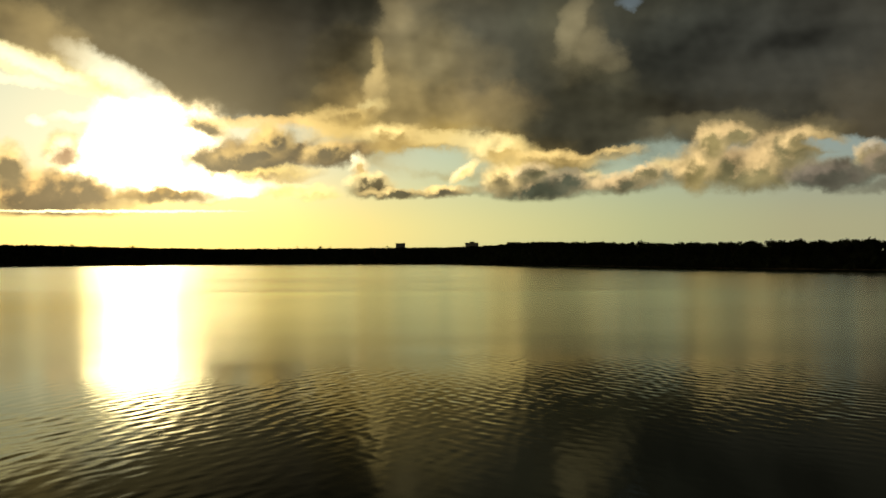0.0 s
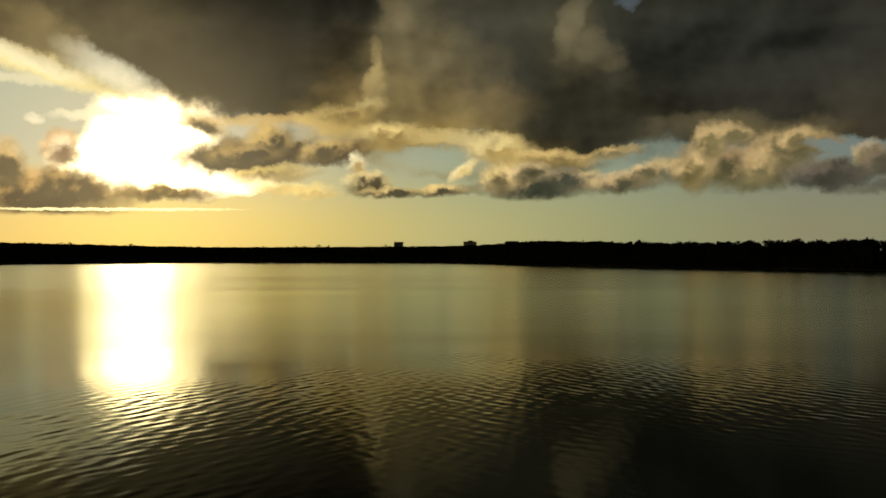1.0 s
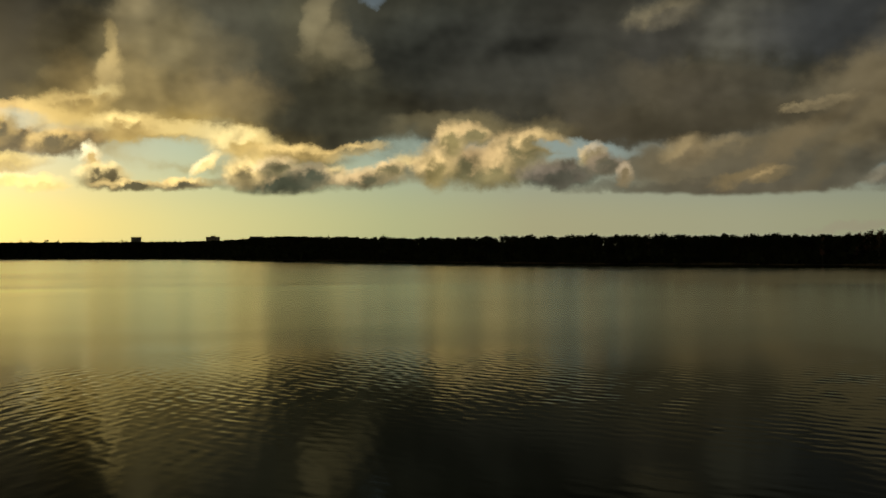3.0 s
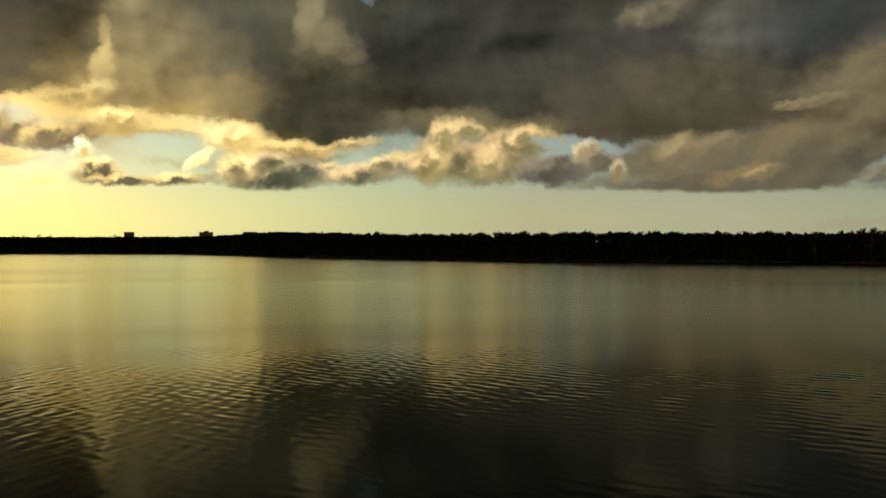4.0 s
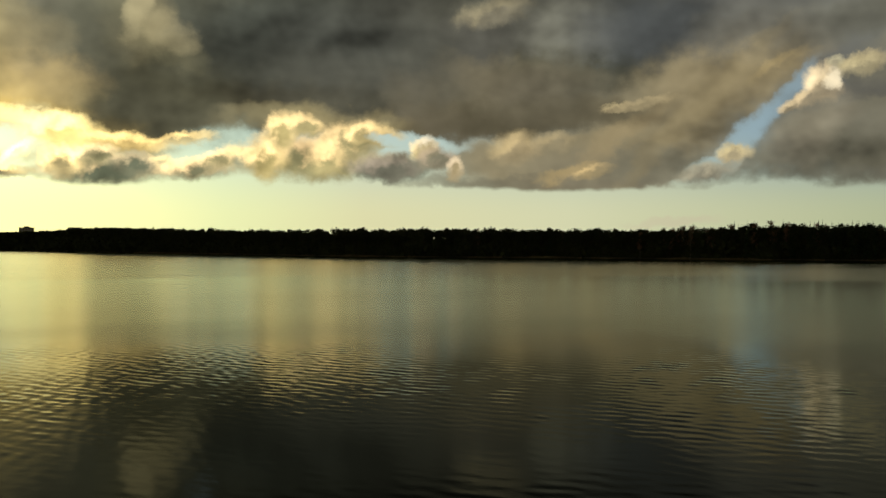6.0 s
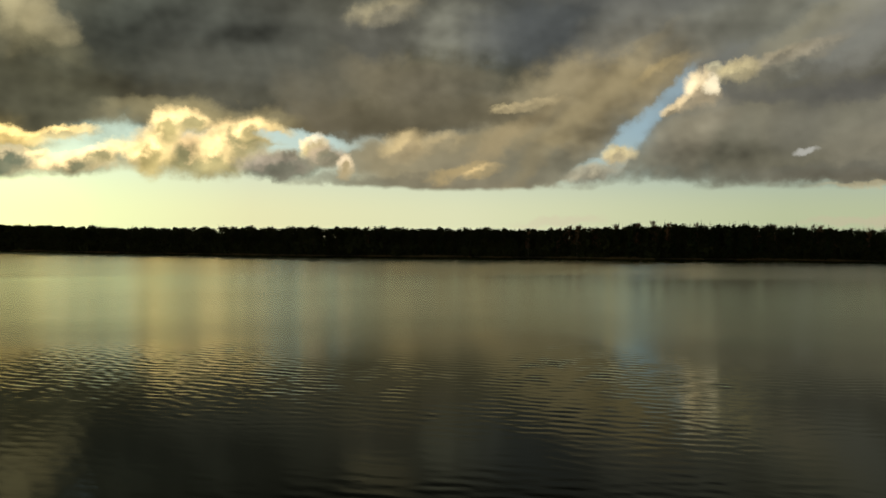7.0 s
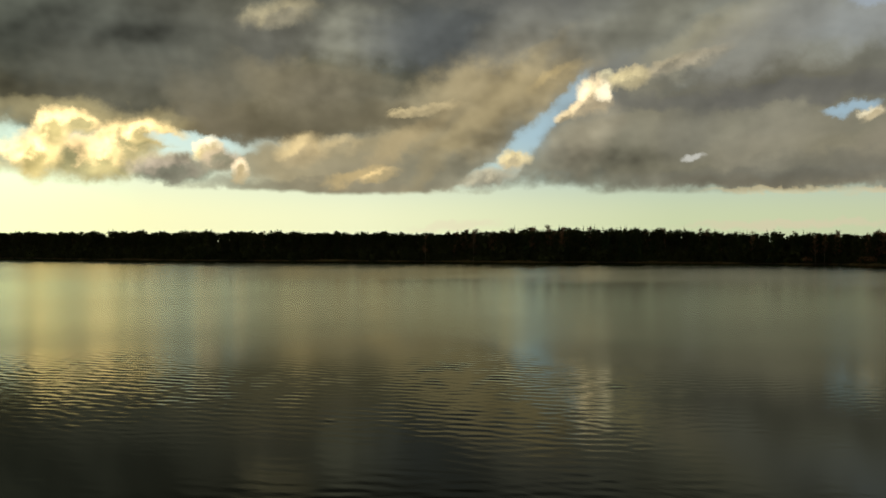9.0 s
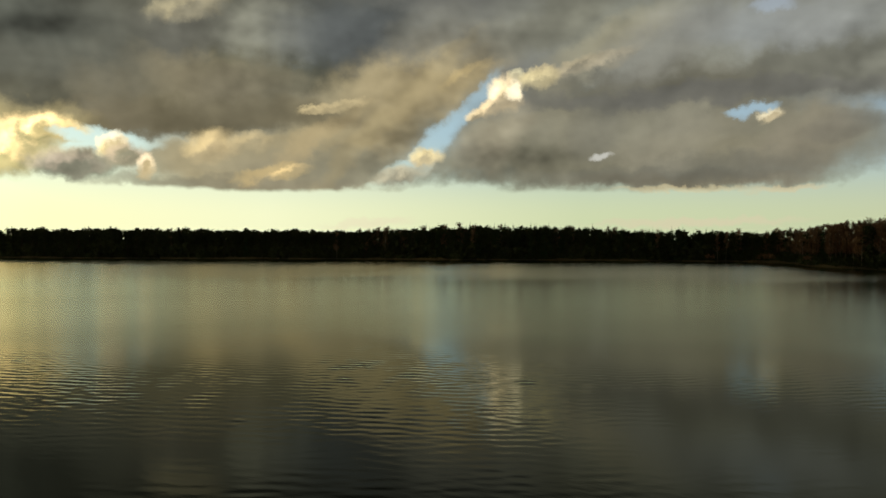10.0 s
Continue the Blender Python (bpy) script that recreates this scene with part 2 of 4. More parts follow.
soft(9.54, 11.54, 10.82, 4.92, 0, .48, 1, (0.208, 0.207, 0.142))
soft(12.34, 8.89, 7.21, 2.95, -6, .48, 1, (0.123, 0.117, 0.073))
soft(7.11, 6.05, 2.46, 0.85, -4, 0.76, 1, (0.184, 0.157, 0.076))
soft(18.09, 11.87, 8.52, 2.62, 0, 1, .8, (0.065, 0.071, 0.061))
soft(27.90, 10.36, 13.77, 3.61, 0, 0.49, 1, (0.090, 0.087, 0.061))
soft(19.40, 7.78, 7.87, 1.18, -3, 0.49, 1, (0.090, 0.082, 0.052))
soft(27.91, 7.33, 6.56, 0.92, 3, 0.62, 1, (0.103, 0.090, 0.052))
soft(7.26, 12.31, 1.31, 1.97, 14, 1, .3, (0.422, 0.372, 0.195))
soft(8.93, 10.90, 1.64, 0.85, -30, 1, .3, (0.363, 0.327, 0.180))
soft(31.15, 11.72, 1.97, 1.48, 0, 1, .7, (0.159, 0.164, 0.130))
soft(35.93, 11.88, 3.93, 1.80, 0, 1, .8, (0.053, 0.060, 0.056))
soft(28.89, 9.08, 3.28, 1.48, 0, 1, .6, (0.145, 0.130, 0.080))
soft(27.24, 13.18, 1.97, 0.82, 20, 1, .7, (0.251, 0.242, 0.173))
# -- lit flank and rims of the deck
soft(-1.11, 10.20, 3.61, 2.49, -20, .8, .7, (0.60, 0.48, 0.24))
soft(0.67, 8.25, 3.93, 1.31, 8, .8, .7, (0.863, 0.631, 0.276))
soft(8.06, 12.45, 0.98, 1.80, -14, 1, .2, (0.742, 0.611, 0.324))
puff(-1.92, 6.36, 3.28, 0.33, 2, .5, .9, (2.704, 1.983, 0.765))
puff(2.14, 6.13, 1.97, 0.72, 20, .6, .85, (2.655, 1.862, 0.653))
# -- broad grey mass and its folds
soft(31.51, 4.83, 7.54, 1.70, 0, 0.42, 1, (0.348, 0.296, 0.182))
soft(37.63, 7.08, 7.05, 2.89, 28, 0.49, 1, (0.348, 0.292, 0.176))
soft(41.56, 9.83, 4.26, 1.64, 24, 0.89, 1, (0.377, 0.309, 0.182))
soft(30.57, 3.47, 7.38, 0.39, 0, 0.76, .8, (0.221, 0.195, 0.130))
soft(26.53, 7.04, 8.52, 0.79, 2, 0.76, .9, (0.166, 0.141, 0.090))
soft(21.20, 11.23, 5.25, 1.97, 0, 1, .7, (0.135, 0.135, 0.112))
soft(27.44, 11.94, 2.30, 1.31, 0, 1, .7, (0.137, 0.133, 0.112))
soft(31.82, 12.15, 2.30, 1.48, 0, 1, .7, (0.268, 0.262, 0.209))
soft(36.65, 11.98, 3.61, 1.48, 0, 1, .8, (0.106, 0.114, 0.115))
soft(27.75, 8.89, 2.95, 1.15, -15, 1, .7, (0.268, 0.231, 0.152))
soft(30.88, 8.53, 2.62, 1.31, 0, 1, .6, (0.179, 0.159, 0.112))
soft(23.53, 8.08, 1.97, 0.98, -30, 1, .6, (0.276, 0.238, 0.158))
soft(41.22, 12.04, 1.97, 1.31, 20, 1, .6, (0.214, 0.209, 0.176))
soft(45.16, 12.35, 4.26, 1.48, 8, 1, .7, (0.137, 0.136, 0.117))
soft(34.72, 4.30, 4.26, 0.98, 0, 1, .7, (0.284, 0.254, 0.176))
soft(31.83, 4.26, 1.31, 0.26, 18, 1, .8, (0.546, 0.413, 0.202))
soft(34.07, 5.74, 2.95, 0.46, 34, 1, .4, (0.486, 0.371, 0.195))
soft(59.96, 12.12, 13.77, 3.61, 0, 0.49, 1, (0.251, 0.254, 0.212))
soft(53.87, 6.04, 13.11, 3.02, 0, 0.35, 1, (0.196, 0.184, 0.135))
soft(56.04, 8.96, 10.82, 1.31, 3, 0.55, 1, (0.143, 0.136, 0.105))
soft(64.31, 9.76, 4.59, 1.48, -8, 1, .8, (0.154, 0.153, 0.127))
soft(51.63, 11.44, 2.95, 0.85, 25, 1, .7, (0.320, 0.292, 0.202))
soft(49.06, 12.91, 2.95, 1.15, 25, 1, .7, (0.170, 0.165, 0.127))
soft(58.47, 11.76, 1.97, 1.15, 0, 1, .7, (0.280, 0.301, 0.281))
soft(53.86, 6.89, 5.90, 0.85, 4, 1, .6, (0.236, 0.223, 0.173))
soft(55.12, 5.06, 3.61, 0.98, 8, 1, .7, (0.272, 0.246, 0.173))
soft(64.33, 5.58, 3.28, 1.31, 0, 1, .6, (0.206, 0.195, 0.141))
soft(46.81, 4.35, 6.56, 0.85, 0, 0.89, .8, (0.166, 0.156, 0.110))
soft(56.98, 3.67, 5.25, 0.39, 0, 1, .8, (0.166, 0.138, 0.090))
soft(49.07, 7.23, 0.98, 1.97, 30, 1, .5, (0.263, 0.242, 0.173))
soft(44.52, 6.79, 1.11, 1.31, 30, .9, .5, (0.311, 0.287, 0.202))
soft(45.83, 5.65, 1.97, 0.79, 0, 1, .5, (0.160, 0.153, 0.110))
soft(47.78, 6.44, 0.98, 1.11, 25, .9, .45, (0.259, 0.242, 0.176))
soft(51.97, 6.07, 1.31, 0.98, 20, .9, .45, (0.268, 0.250, 0.186))
soft(53.23, 6.37, 0.72, 0.85, 0, .9, .4, (0.186, 0.178, 0.132))
soft(57.28, 6.27, 1.97, 0.85, 8, 1, .45, (0.206, 0.188, 0.135))
soft(59.40, 5.13, 1.64, 0.79, 10, 1, .45, (0.284, 0.258, 0.182))
soft(62.04, 5.66, 1.31, 1.18, 0, 1, .4, (0.199, 0.188, 0.138))
soft(62.32, 8.08, 3.93, 0.52, 2, .9, .5, (0.137, 0.133, 0.107))
soft(54.80, 8.07, 3.93, 0.33, 2, .9, .5, (0.251, 0.235, 0.176))
soft(56.95, 10.47, 2.95, 0.72, 6, 1, .5, (0.244, 0.238, 0.195))
soft(43.21, 4.68, 1.97, 0.46, 0, 1, .5, (0.214, 0.202, 0.146))
# -- deck lit from below towards the sun
soft(-2.03, 7.11, 4.92, 1.64, -8, 1, .7, (0.981, 0.694, 0.207))
soft(1.32, 6.13, 4.26, 1.11, -4, 1, .7, (0.877, 0.624, 0.190))
soft(6.04, 5.92, 2.95, 0.85, -8, 1, .5, (0.485, 0.363, 0.139))
soft(-5.55, 10.39, 1.97, 1.97, 0, 1, .35, (0.485, 0.388, 0.160))
soft(-1.73, 9.73, 2.62, 1.64, 20, 1, .4, (0.485, 0.388, 0.171))
# -- openings
puff(40.42, 4.08, 0.98, 0.30, 30, .9, .9, CLEAR)
puff(23.09, 5.92, 2.36, 0.39, -10, .8, 1, CLEAR)
puff(10.54, 5.92, 1.80, 0.43, 14, .9, .7, CLEAR)
puff(0.48, 5.51, 2.30, 0.66, 0, .8, 1, CLEAR)
puff(2.58, 5.88, 1.64, 0.98, -20, 1, .7, (1.382, 1.349, 0.813))
# -- cumulus towards the sun
heap(-22.15, 3.38, 4.59, 1.38, 0, 0.46, 1, (0.284, 0.191, 0.086), (2.156, 1.312, 0.427))
heap(-23.76, 4.89, 1.05, 1.18, 0, 0.52, 1, (0.382, 0.284, 0.128), (2.671, 1.811, 0.701))
heap(-20.96, 5.96, 1.05, 0.92, 0, 0.58, 1, (0.701, 0.427, 0.180), (2.810, 1.703, 0.701))
heap(-15.40, 3.51, 2.89, 0.46, 0, 0.58, 1, (0.331, 0.216, 0.072), (1.312, 0.765, 0.169))
heap(-11.52, 5.61, 3.67, 1.08, 0, .45, 1, (0.158, 0.133, 0.083), (0.979, 0.652, 0.256))
heap(-8.97, 6.55, 1.57, 1.25, 0, .5, 1, (0.169, 0.138, 0.086), (1.703, 1.138, 0.427))
heap(-13.49, 7.33, 1.18, 0.49, -22, 0.69, 1, (0.284, 0.229, 0.128), (1.922, 1.312, 0.476))
heap(-6.07, 5.94, 1.84, 0.66, 12, .55, 1, (0.242, 0.191, 0.110), (1.922, 1.276, 0.476))
heap(-10.09, 4.54, 2.30, 0.39, 6, 1, .8, (1.138, 0.765, 0.229), (3.568, 2.671, 0.833))
heap(-9.14, 3.81, 1.97, 0.26, 0, 1, .7, (3.252, 2.278, 0.701), (3.732, 2.953, 1.138))
heap(-7.21, 3.50, 0.92, 0.20, 0, 1, .7, (2.671, 1.922, 0.640), (3.568, 2.671, 0.979))
puff(-18.69, 10.28, 2.18, 0.62, -26, 1, 0.6, (3.639, 3.487, 2.511))
puff(-22.43, 10.42, 2.12, 0.39, -18, 1, 0.8, (3.639, 3.297, 2.118))
soft(-9.78, 12.49, 3.56, 2.26, 0, 1, 0.55, (0.084, 0.073, 0.053))
soft(-22.43, 12.02, 2.43, 1.06, -20, 1, 0.5, (1.110, 0.817, 0.330))
# -- ragged lit rim between the two dark decks
puff(-3.75, 11.2, 0.30, 1.0, 4, 1, .3, (2.0, 1.5, 0.62))
puff(-3.85, 9.9, 0.5, 1.1, -12, 1, .45, (2.6, 1.95, 0.82))
heap(-4.12, 8.53, 0.72, 0.49, 20, 0.9, 0.9, (1.874, 1.330, 0.471), (3.478, 2.849, 1.255))
heap(-5.42, 8.03, 1.31, 0.46, -8, 1, 0.8, (1.110, 0.776, 0.252), (3.023, 2.186, 0.773))
soft(-5.59, 9.31, 1.14, 1.14, 0, 1, 0.5, (0.683, 0.482, 0.186))
soft(-1.34, 9.83, 1.81, 1.97, 0, 1, 0.5, (0.514, 0.405, 0.186))
soft(4.89, 11.06, 1.96, 1.80, 0, 1, 0.4, (0.108, 0.103, 0.073))
soft(7.17, 7.37, 2.61, 1.14, -8, 1, 0.8, (0.095, 0.091, 0.059))
soft(10.06, 6.99, 2.26, 0.97, 0, 0.8, 0.9, (0.108, 0.103, 0.066))
soft(7.65, 13.49, 0.59, 1.63, -15, 1, 0.42, (0.954, 0.817, 0.460))
soft(8.94, 11.75, 0.97, 0.84, -35, 1, 0.35, (0.812, 0.686, 0.383))
soft(16.58, 11.57, 5.04, 1.89, 0, 1, 0.45, (0.058, 0.067, 0.059))
puff(10.85, 14.23, 0.52, 0.29, 0, 1, 0.25, (0.954, 1.330, 1.653))
soft(1.95, 13.29, 1.64, 1.31, 0, 1, 0.5, (0.223, 0.212, 0.152))
soft(-2.16, 8.70, 1.58, 1.38, 0, 1, 0.6, (0.840, 0.637, 0.267))
soft(2.60, 8.38, 2.13, 0.92, -5, 1, 0.5, (0.504, 0.405, 0.186))
soft(-0.52, 11.89, 1.64, 1.38, 0, 1, 0.5, (0.504, 0.433, 0.238))
soft(2.27, 10.78, 1.31, 1.18, 10, 1, 0.45, (0.372, 0.319, 0.186))
soft(-2.65, 13.28, 0.98, 1.12, 0, 1, 0.4, (0.426, 0.369, 0.211))
# -- bright underside of the deck
puff(-0.35, 6.84, 2.4, 0.34, 0, 1, 0.5, (3.171, 2.491, 1.045))
heap(-2.98, 6.93, 1.48, 0.59, 0, 0.9, 0.9, (1.110, 0.776, 0.267), (3.023, 2.310, 0.918))
heap(3.58, 6.02, 1.64, 0.79, -6, 0.9, 0.9, (1.765, 1.240, 0.401), (3.416, 2.708, 1.165))
heap(6.36, 5.61, 1.96, 0.39, -4, 1, 0.8, (1.279, 0.917, 0.330), (3.023, 2.186, 0.844))
heap(9.74, 5.82, 1.46, 0.26, 6, 1, 0.7, (0.812, 0.613, 0.252), (2.604, 1.836, 0.705))
puff(-1.17, 5.57, 1.97, 0.53, 0, 0.9, 0.8, CLEAR)
puff(-8.50, 7.12, 1.04, 0.42, 0, 0.9, 0.7, CLEAR)
puff(12.90, 5.88, 0.83, 0.55, 10, 0.9, 0.5, CLEAR)
heap(-9.78, 6.52, 1.16, 0.84, 0, 0.6, 1, (0.175, 0.150, 0.095), (2.221, 1.521, 0.502))
heap(-11.36, 5.66, 2.00, 0.64, 4, 0.6, 1, (0.164, 0.140, 0.087), (1.463, 0.992, 0.347))
heap(-6.72, 5.99, 1.30, 0.52, 6, 0.7, 1, (0.331, 0.266, 0.141), (2.473, 1.727, 0.617))
heap(-20.96, 5.81, 0.67, 0.80, 0, 0.7, 1, (0.683, 0.369, 0.198), (3.639, 2.849, 1.653))
# -- cumulus row
soft(17.49, 7.00, 3.76, 0.69, -2, 1, 0.75, (0.504, 0.414, 0.204))
soft(13.52, 6.91, 1.92, 0.64, 0, 1, 0.6, (0.292, 0.259, 0.152))
heap(12.83, 4.71, 0.96, 0.70, 0, 0.9, 0.8, (0.464, 0.405, 0.224), (2.221, 1.622, 0.666))
heap(8.46, 4.36, 0.84, 0.45, 0, 0.9, 0.8, (0.323, 0.304, 0.174), (2.102, 1.521, 0.617))
heap(20.72, 6.19, 1.23, 0.43, -6, 1, 0.8, (0.567, 0.462, 0.224), (1.874, 1.330, 0.547))
heap(-4.87, 5.23, 0.43, 0.65, 0, 0.7, 1, (1.765, 1.240, 0.471), (3.542, 3.235, 1.996))
heap(-4.28, 4.10, 1.24, 0.72, 0, 0.6, 1, (0.355, 0.288, 0.141), (3.416, 2.653, 1.165))
heap(-2.65, 3.61, 1.80, 0.30, 0, 0.7, 1, (0.331, 0.288, 0.152), (2.473, 1.836, 0.745))
heap(0.14, 3.75, 1.51, 0.33, 3, 0.7, 1, (0.389, 0.335, 0.186), (2.936, 2.137, 0.844))
heap(1.22, 4.92, 0.72, 0.26, 38, 1, 0.8, (2.604, 1.949, 0.773), (3.478, 2.849, 1.446))
heap(5.38, 3.99, 3.01, 0.82, 0, 0.5, 1, (0.192, 0.212, 0.133), (1.612, 1.170, 0.587))
heap(3.42, 4.39, 0.98, 0.79, 0, 0.6, 1, (0.624, 0.503, 0.238), (3.322, 2.491, 1.045))
heap(5.38, 4.77, 1.18, 0.49, 0, 0.7, 1, (0.442, 0.406, 0.211), (2.727, 2.033, 1.028))
heap(7.17, 4.37, 1.30, 0.59, 0, 0.7, 1, (0.214, 0.231, 0.148), (1.258, 0.986, 0.562))
heap(10.37, 4.11, 1.62, 0.55, 4, 0.6, 1, (0.320, 0.307, 0.175), (2.127, 1.558, 0.790))
heap(11.64, 4.73, 0.77, 0.48, 10, 0.7, 1, (0.488, 0.423, 0.211), (2.428, 1.756, 0.866))
heap(17.19, 4.77, 3.45, 1.19, 0, 0.45, 1, (0.382, 0.346, 0.170), (1.258, 0.901, 0.449))
heap(19.26, 5.88, 1.86, 0.99, 12, 0.6, 1, (0.442, 0.388, 0.186), (1.708, 1.236, 0.587))
heap(14.39, 4.84, 1.08, 1.15, 0, 0.6, 1, (0.587, 0.479, 0.198), (2.428, 1.756, 0.804))
heap(15.31, 6.32, 0.82, 0.89, 0, 0.6, 1, (0.675, 0.551, 0.237), (2.356, 1.715, 0.804))
heap(16.58, 6.66, 0.94, 0.50, -8, 0.7, 1, (0.567, 0.479, 0.224), (1.910, 1.374, 0.651))
heap(17.93, 4.75, 1.00, 0.81, 0, 0.7, 0.9, (0.537, 0.461, 0.211), (1.974, 1.410, 0.664))
heap(19.85, 6.38, 0.87, 0.49, 12, 0.7, 1, (0.642, 0.519, 0.237), (2.194, 1.596, 0.746))
heap(21.57, 4.40, 2.29, 0.79, 0, 0.5, 1, (0.141, 0.162, 0.115), (0.567, 0.480, 0.316))
puff(21.86, 5.91, 1.40, 0.27, -10, 0.8, 1, CLEAR)
heap(23.43, 5.48, 0.60, 0.54, 0, 0.7, 1, (0.759, 0.605, 0.265), (2.600, 1.924, 0.995))
heap(21.37, 4.25, 1.80, 0.66, 0, 0.6, 0.9, (0.243, 0.232, 0.171), (0.506, 0.423, 0.320))
heap(23.60, 5.62, 0.56, 0.56, 0, 0.7, 1, (0.652, 0.522, 0.285), (1.308, 1.131, 0.815))
heap(24.33, 4.84, 0.99, 0.59, 0, 0.7, 0.9, (0.300, 0.269, 0.178), (0.691, 0.538, 0.372))
heap(25.31, 4.32, 0.39, 0.62, 0, 0.8, 1, (0.506, 0.401, 0.221), (1.284, 1.023, 0.676))
# -- slanting gap with lit cloud on its far side
puff(41.66, 6.05, 1.82, 0.60, 45, 0.8, 1, CLEAR)
puff(43.81, 8.28, 1.61, 0.34, 47, 1, 0.75, CLEAR)
puff(39.76, 4.54, 1.14, 0.28, 24, 0.9, 0.9, CLEAR)
puff(38.41, 3.46, 0.70, 0.22, 10, 0.9, 0.9, CLEAR)
heap(40.97, 5.01, 0.63, 0.28, 10, 0.8, 1, (0.476, 0.375, 0.216), (1.212, 0.897, 0.463))
heap(45.54, 8.55, 0.80, 0.80, 0, 0.7, 1, (0.588, 0.460, 0.275), (1.493, 1.187, 0.728))
heap(44.74, 7.94, 0.61, 0.40, 25, 0.8, 1, (0.476, 0.387, 0.244), (1.361, 1.047, 0.604))
heap(43.87, 7.55, 0.49, 0.25, 25, 0.9, 0.9, (0.410, 0.339, 0.216), (1.212, 0.938, 0.539))
heap(46.16, 9.35, 0.37, 0.30, 0, 0.9, 0.8, (0.476, 0.387, 0.244), (1.212, 0.959, 0.579))
heap(33.28, 4.20, 0.91, 0.26, 15, 1, 0.8, (0.476, 0.363, 0.181), (0.954, 0.688, 0.320))
heap(28.91, 5.80, 0.59, 0.39, 0, 1, 0.7, (0.442, 0.327, 0.164), (0.882, 0.636, 0.303))
soft(36.29, 4.48, 2.41, 0.83, 0, 1, 0.6, (0.216, 0.207, 0.149))
soft(39.08, 7.56, 4.76, 0.57, 44, 1, 0.5, (0.360, 0.289, 0.157))
soft(19.41, 9.08, 4.58, 1.47, 0, 1, 0.5, (0.132, 0.130, 0.102))
soft(29.89, 7.31, 4.90, 0.85, 0, 1, 0.5, (0.113, 0.099, 0.061))
# -- broad mass beyond the gap
soft(56.38, 8.43, 9.55, 0.54, 1, 0.8, 0.85, (0.128, 0.125, 0.112))
soft(45.19, 6.46, 1.97, 1.31, 50, 1, 0.5, (0.303, 0.264, 0.188))
soft(50.71, 6.72, 1.36, 1.46, 0, 1, 0.5, (0.166, 0.161, 0.130))
soft(54.83, 5.68, 2.24, 1.22, 25, 1, 0.55, (0.294, 0.273, 0.209))
soft(62.21, 5.46, 2.77, 1.39, 30, 1, 0.55, (0.254, 0.223, 0.168))
soft(58.51, 4.43, 3.46, 0.69, 0, 1, 0.55, (0.143, 0.141, 0.117))
soft(64.35, 6.29, 1.82, 0.49, 10, 1, 0.5, (0.160, 0.149, 0.122))
soft(53.89, 3.94, 4.82, 0.45, 0, 1, 0.5, (0.133, 0.130, 0.107))
soft(61.48, 12.13, 4.65, 1.18, 0, 1, 0.65, (0.278, 0.289, 0.292))
soft(54.83, 11.46, 2.88, 1.28, 25, 1, 0.6, (0.254, 0.249, 0.223))
puff(60.46, 13.07, 0.87, 0.31, 0, 1, 0.6, (0.365, 0.430, 0.515))
puff(51.12, 5.07, 0.49, 0.16, 10, 1, 0.75, (0.601, 0.593, 0.552))
heap(47.80, 9.67, 0.85, 0.42, 10, 0.8, 0.9, (0.251, 0.219, 0.156), (0.583, 0.474, 0.296))
heap(49.74, 10.14, 1.11, 0.36, 18, 0.9, 0.8, (0.239, 0.212, 0.156), (0.511, 0.430, 0.283))
heap(51.83, 10.55, 1.17, 0.36, 18, 1, 0.7, (0.232, 0.212, 0.162), (0.456, 0.394, 0.279))
puff(58.69, 7.29, 0.63, 0.25, 0, 0.9, 0.9, CLEAR)
puff(59.77, 7.55, 0.81, 0.22, 4, 0.9, 0.9, CLEAR)
heap(60.43, 7.09, 0.53, 0.31, 15, 0.8, 1, (0.456, 0.380, 0.242), (0.846, 0.743, 0.515))
# -- lit crests on the grey mass
heap(28.84, 5.54, 1.18, 0.72, 10, 1, .8, (0.451, 0.361, 0.209), (0.798, 0.617, 0.320))
heap(31.20, 5.85, 0.72, 0.46, 0, 1, .7, (0.398, 0.332, 0.202), (0.672, 0.527, 0.285))
heap(36.01, 7.92, 1.57, 0.23, 8, 1, .55, (0.486, 0.392, 0.223), (0.798, 0.631, 0.347))
heap(34.39, 7.70, 0.46, 0.20, 0, 1, .7, (0.509, 0.413, 0.238), (0.798, 0.644, 0.352))
puff(46.08, 8.87, 0.49, 0.33, 50, 1, .7, CREST)
heap(46.34, 9.63, 0.33, 0.26, 0, .9, .9, (0.509, 0.456, 0.307), (0.862, 0.776, 0.492))
heap(47.61, 9.55, 0.98, 0.46, 12, .8, 1, (0.408, 0.352, 0.216), (0.798, 0.672, 0.376))
heap(43.52, 9.77, 1.31, 0.39, 22, 1, .4, (0.398, 0.314, 0.170), (0.722, 0.539, 0.245))
heap(41.08, 5.06, 0.79, 0.46, 0, 0.81, 1, (0.509, 0.429, 0.265), (0.903, 0.745, 0.401))
heap(39.77, 4.02, 1.44, 0.43, 12, 0.81, 1, (0.259, 0.242, 0.182), (0.509, 0.456, 0.320))
heap(27.44, 13.09, 1.64, 0.59, 12, 1, .8, (0.302, 0.270, 0.189), (0.546, 0.468, 0.285))
# -- clouds end
# the sky, mostly above the view, is darkened so the near water mirrors less light
sky = blend(ramp(EL, 12.8, 17.0), sky, overhead)
# the cloud bases all lie at one height
base = wm("SUBTRACT", ramp(AZ, -13.0, -7.0, 2.24, 3.18), ramp(AZ, 24.0, 31.0, 0.0, 0.14))
wobble = wm("MULTIPLY_ADD", wm("SUBTRACT", fine[0], 0.5), 0.5, EL)
sky = blend(ramp(wm("SUBTRACT", wobble, base), -0.12, 0.2), CLEAR, sky)
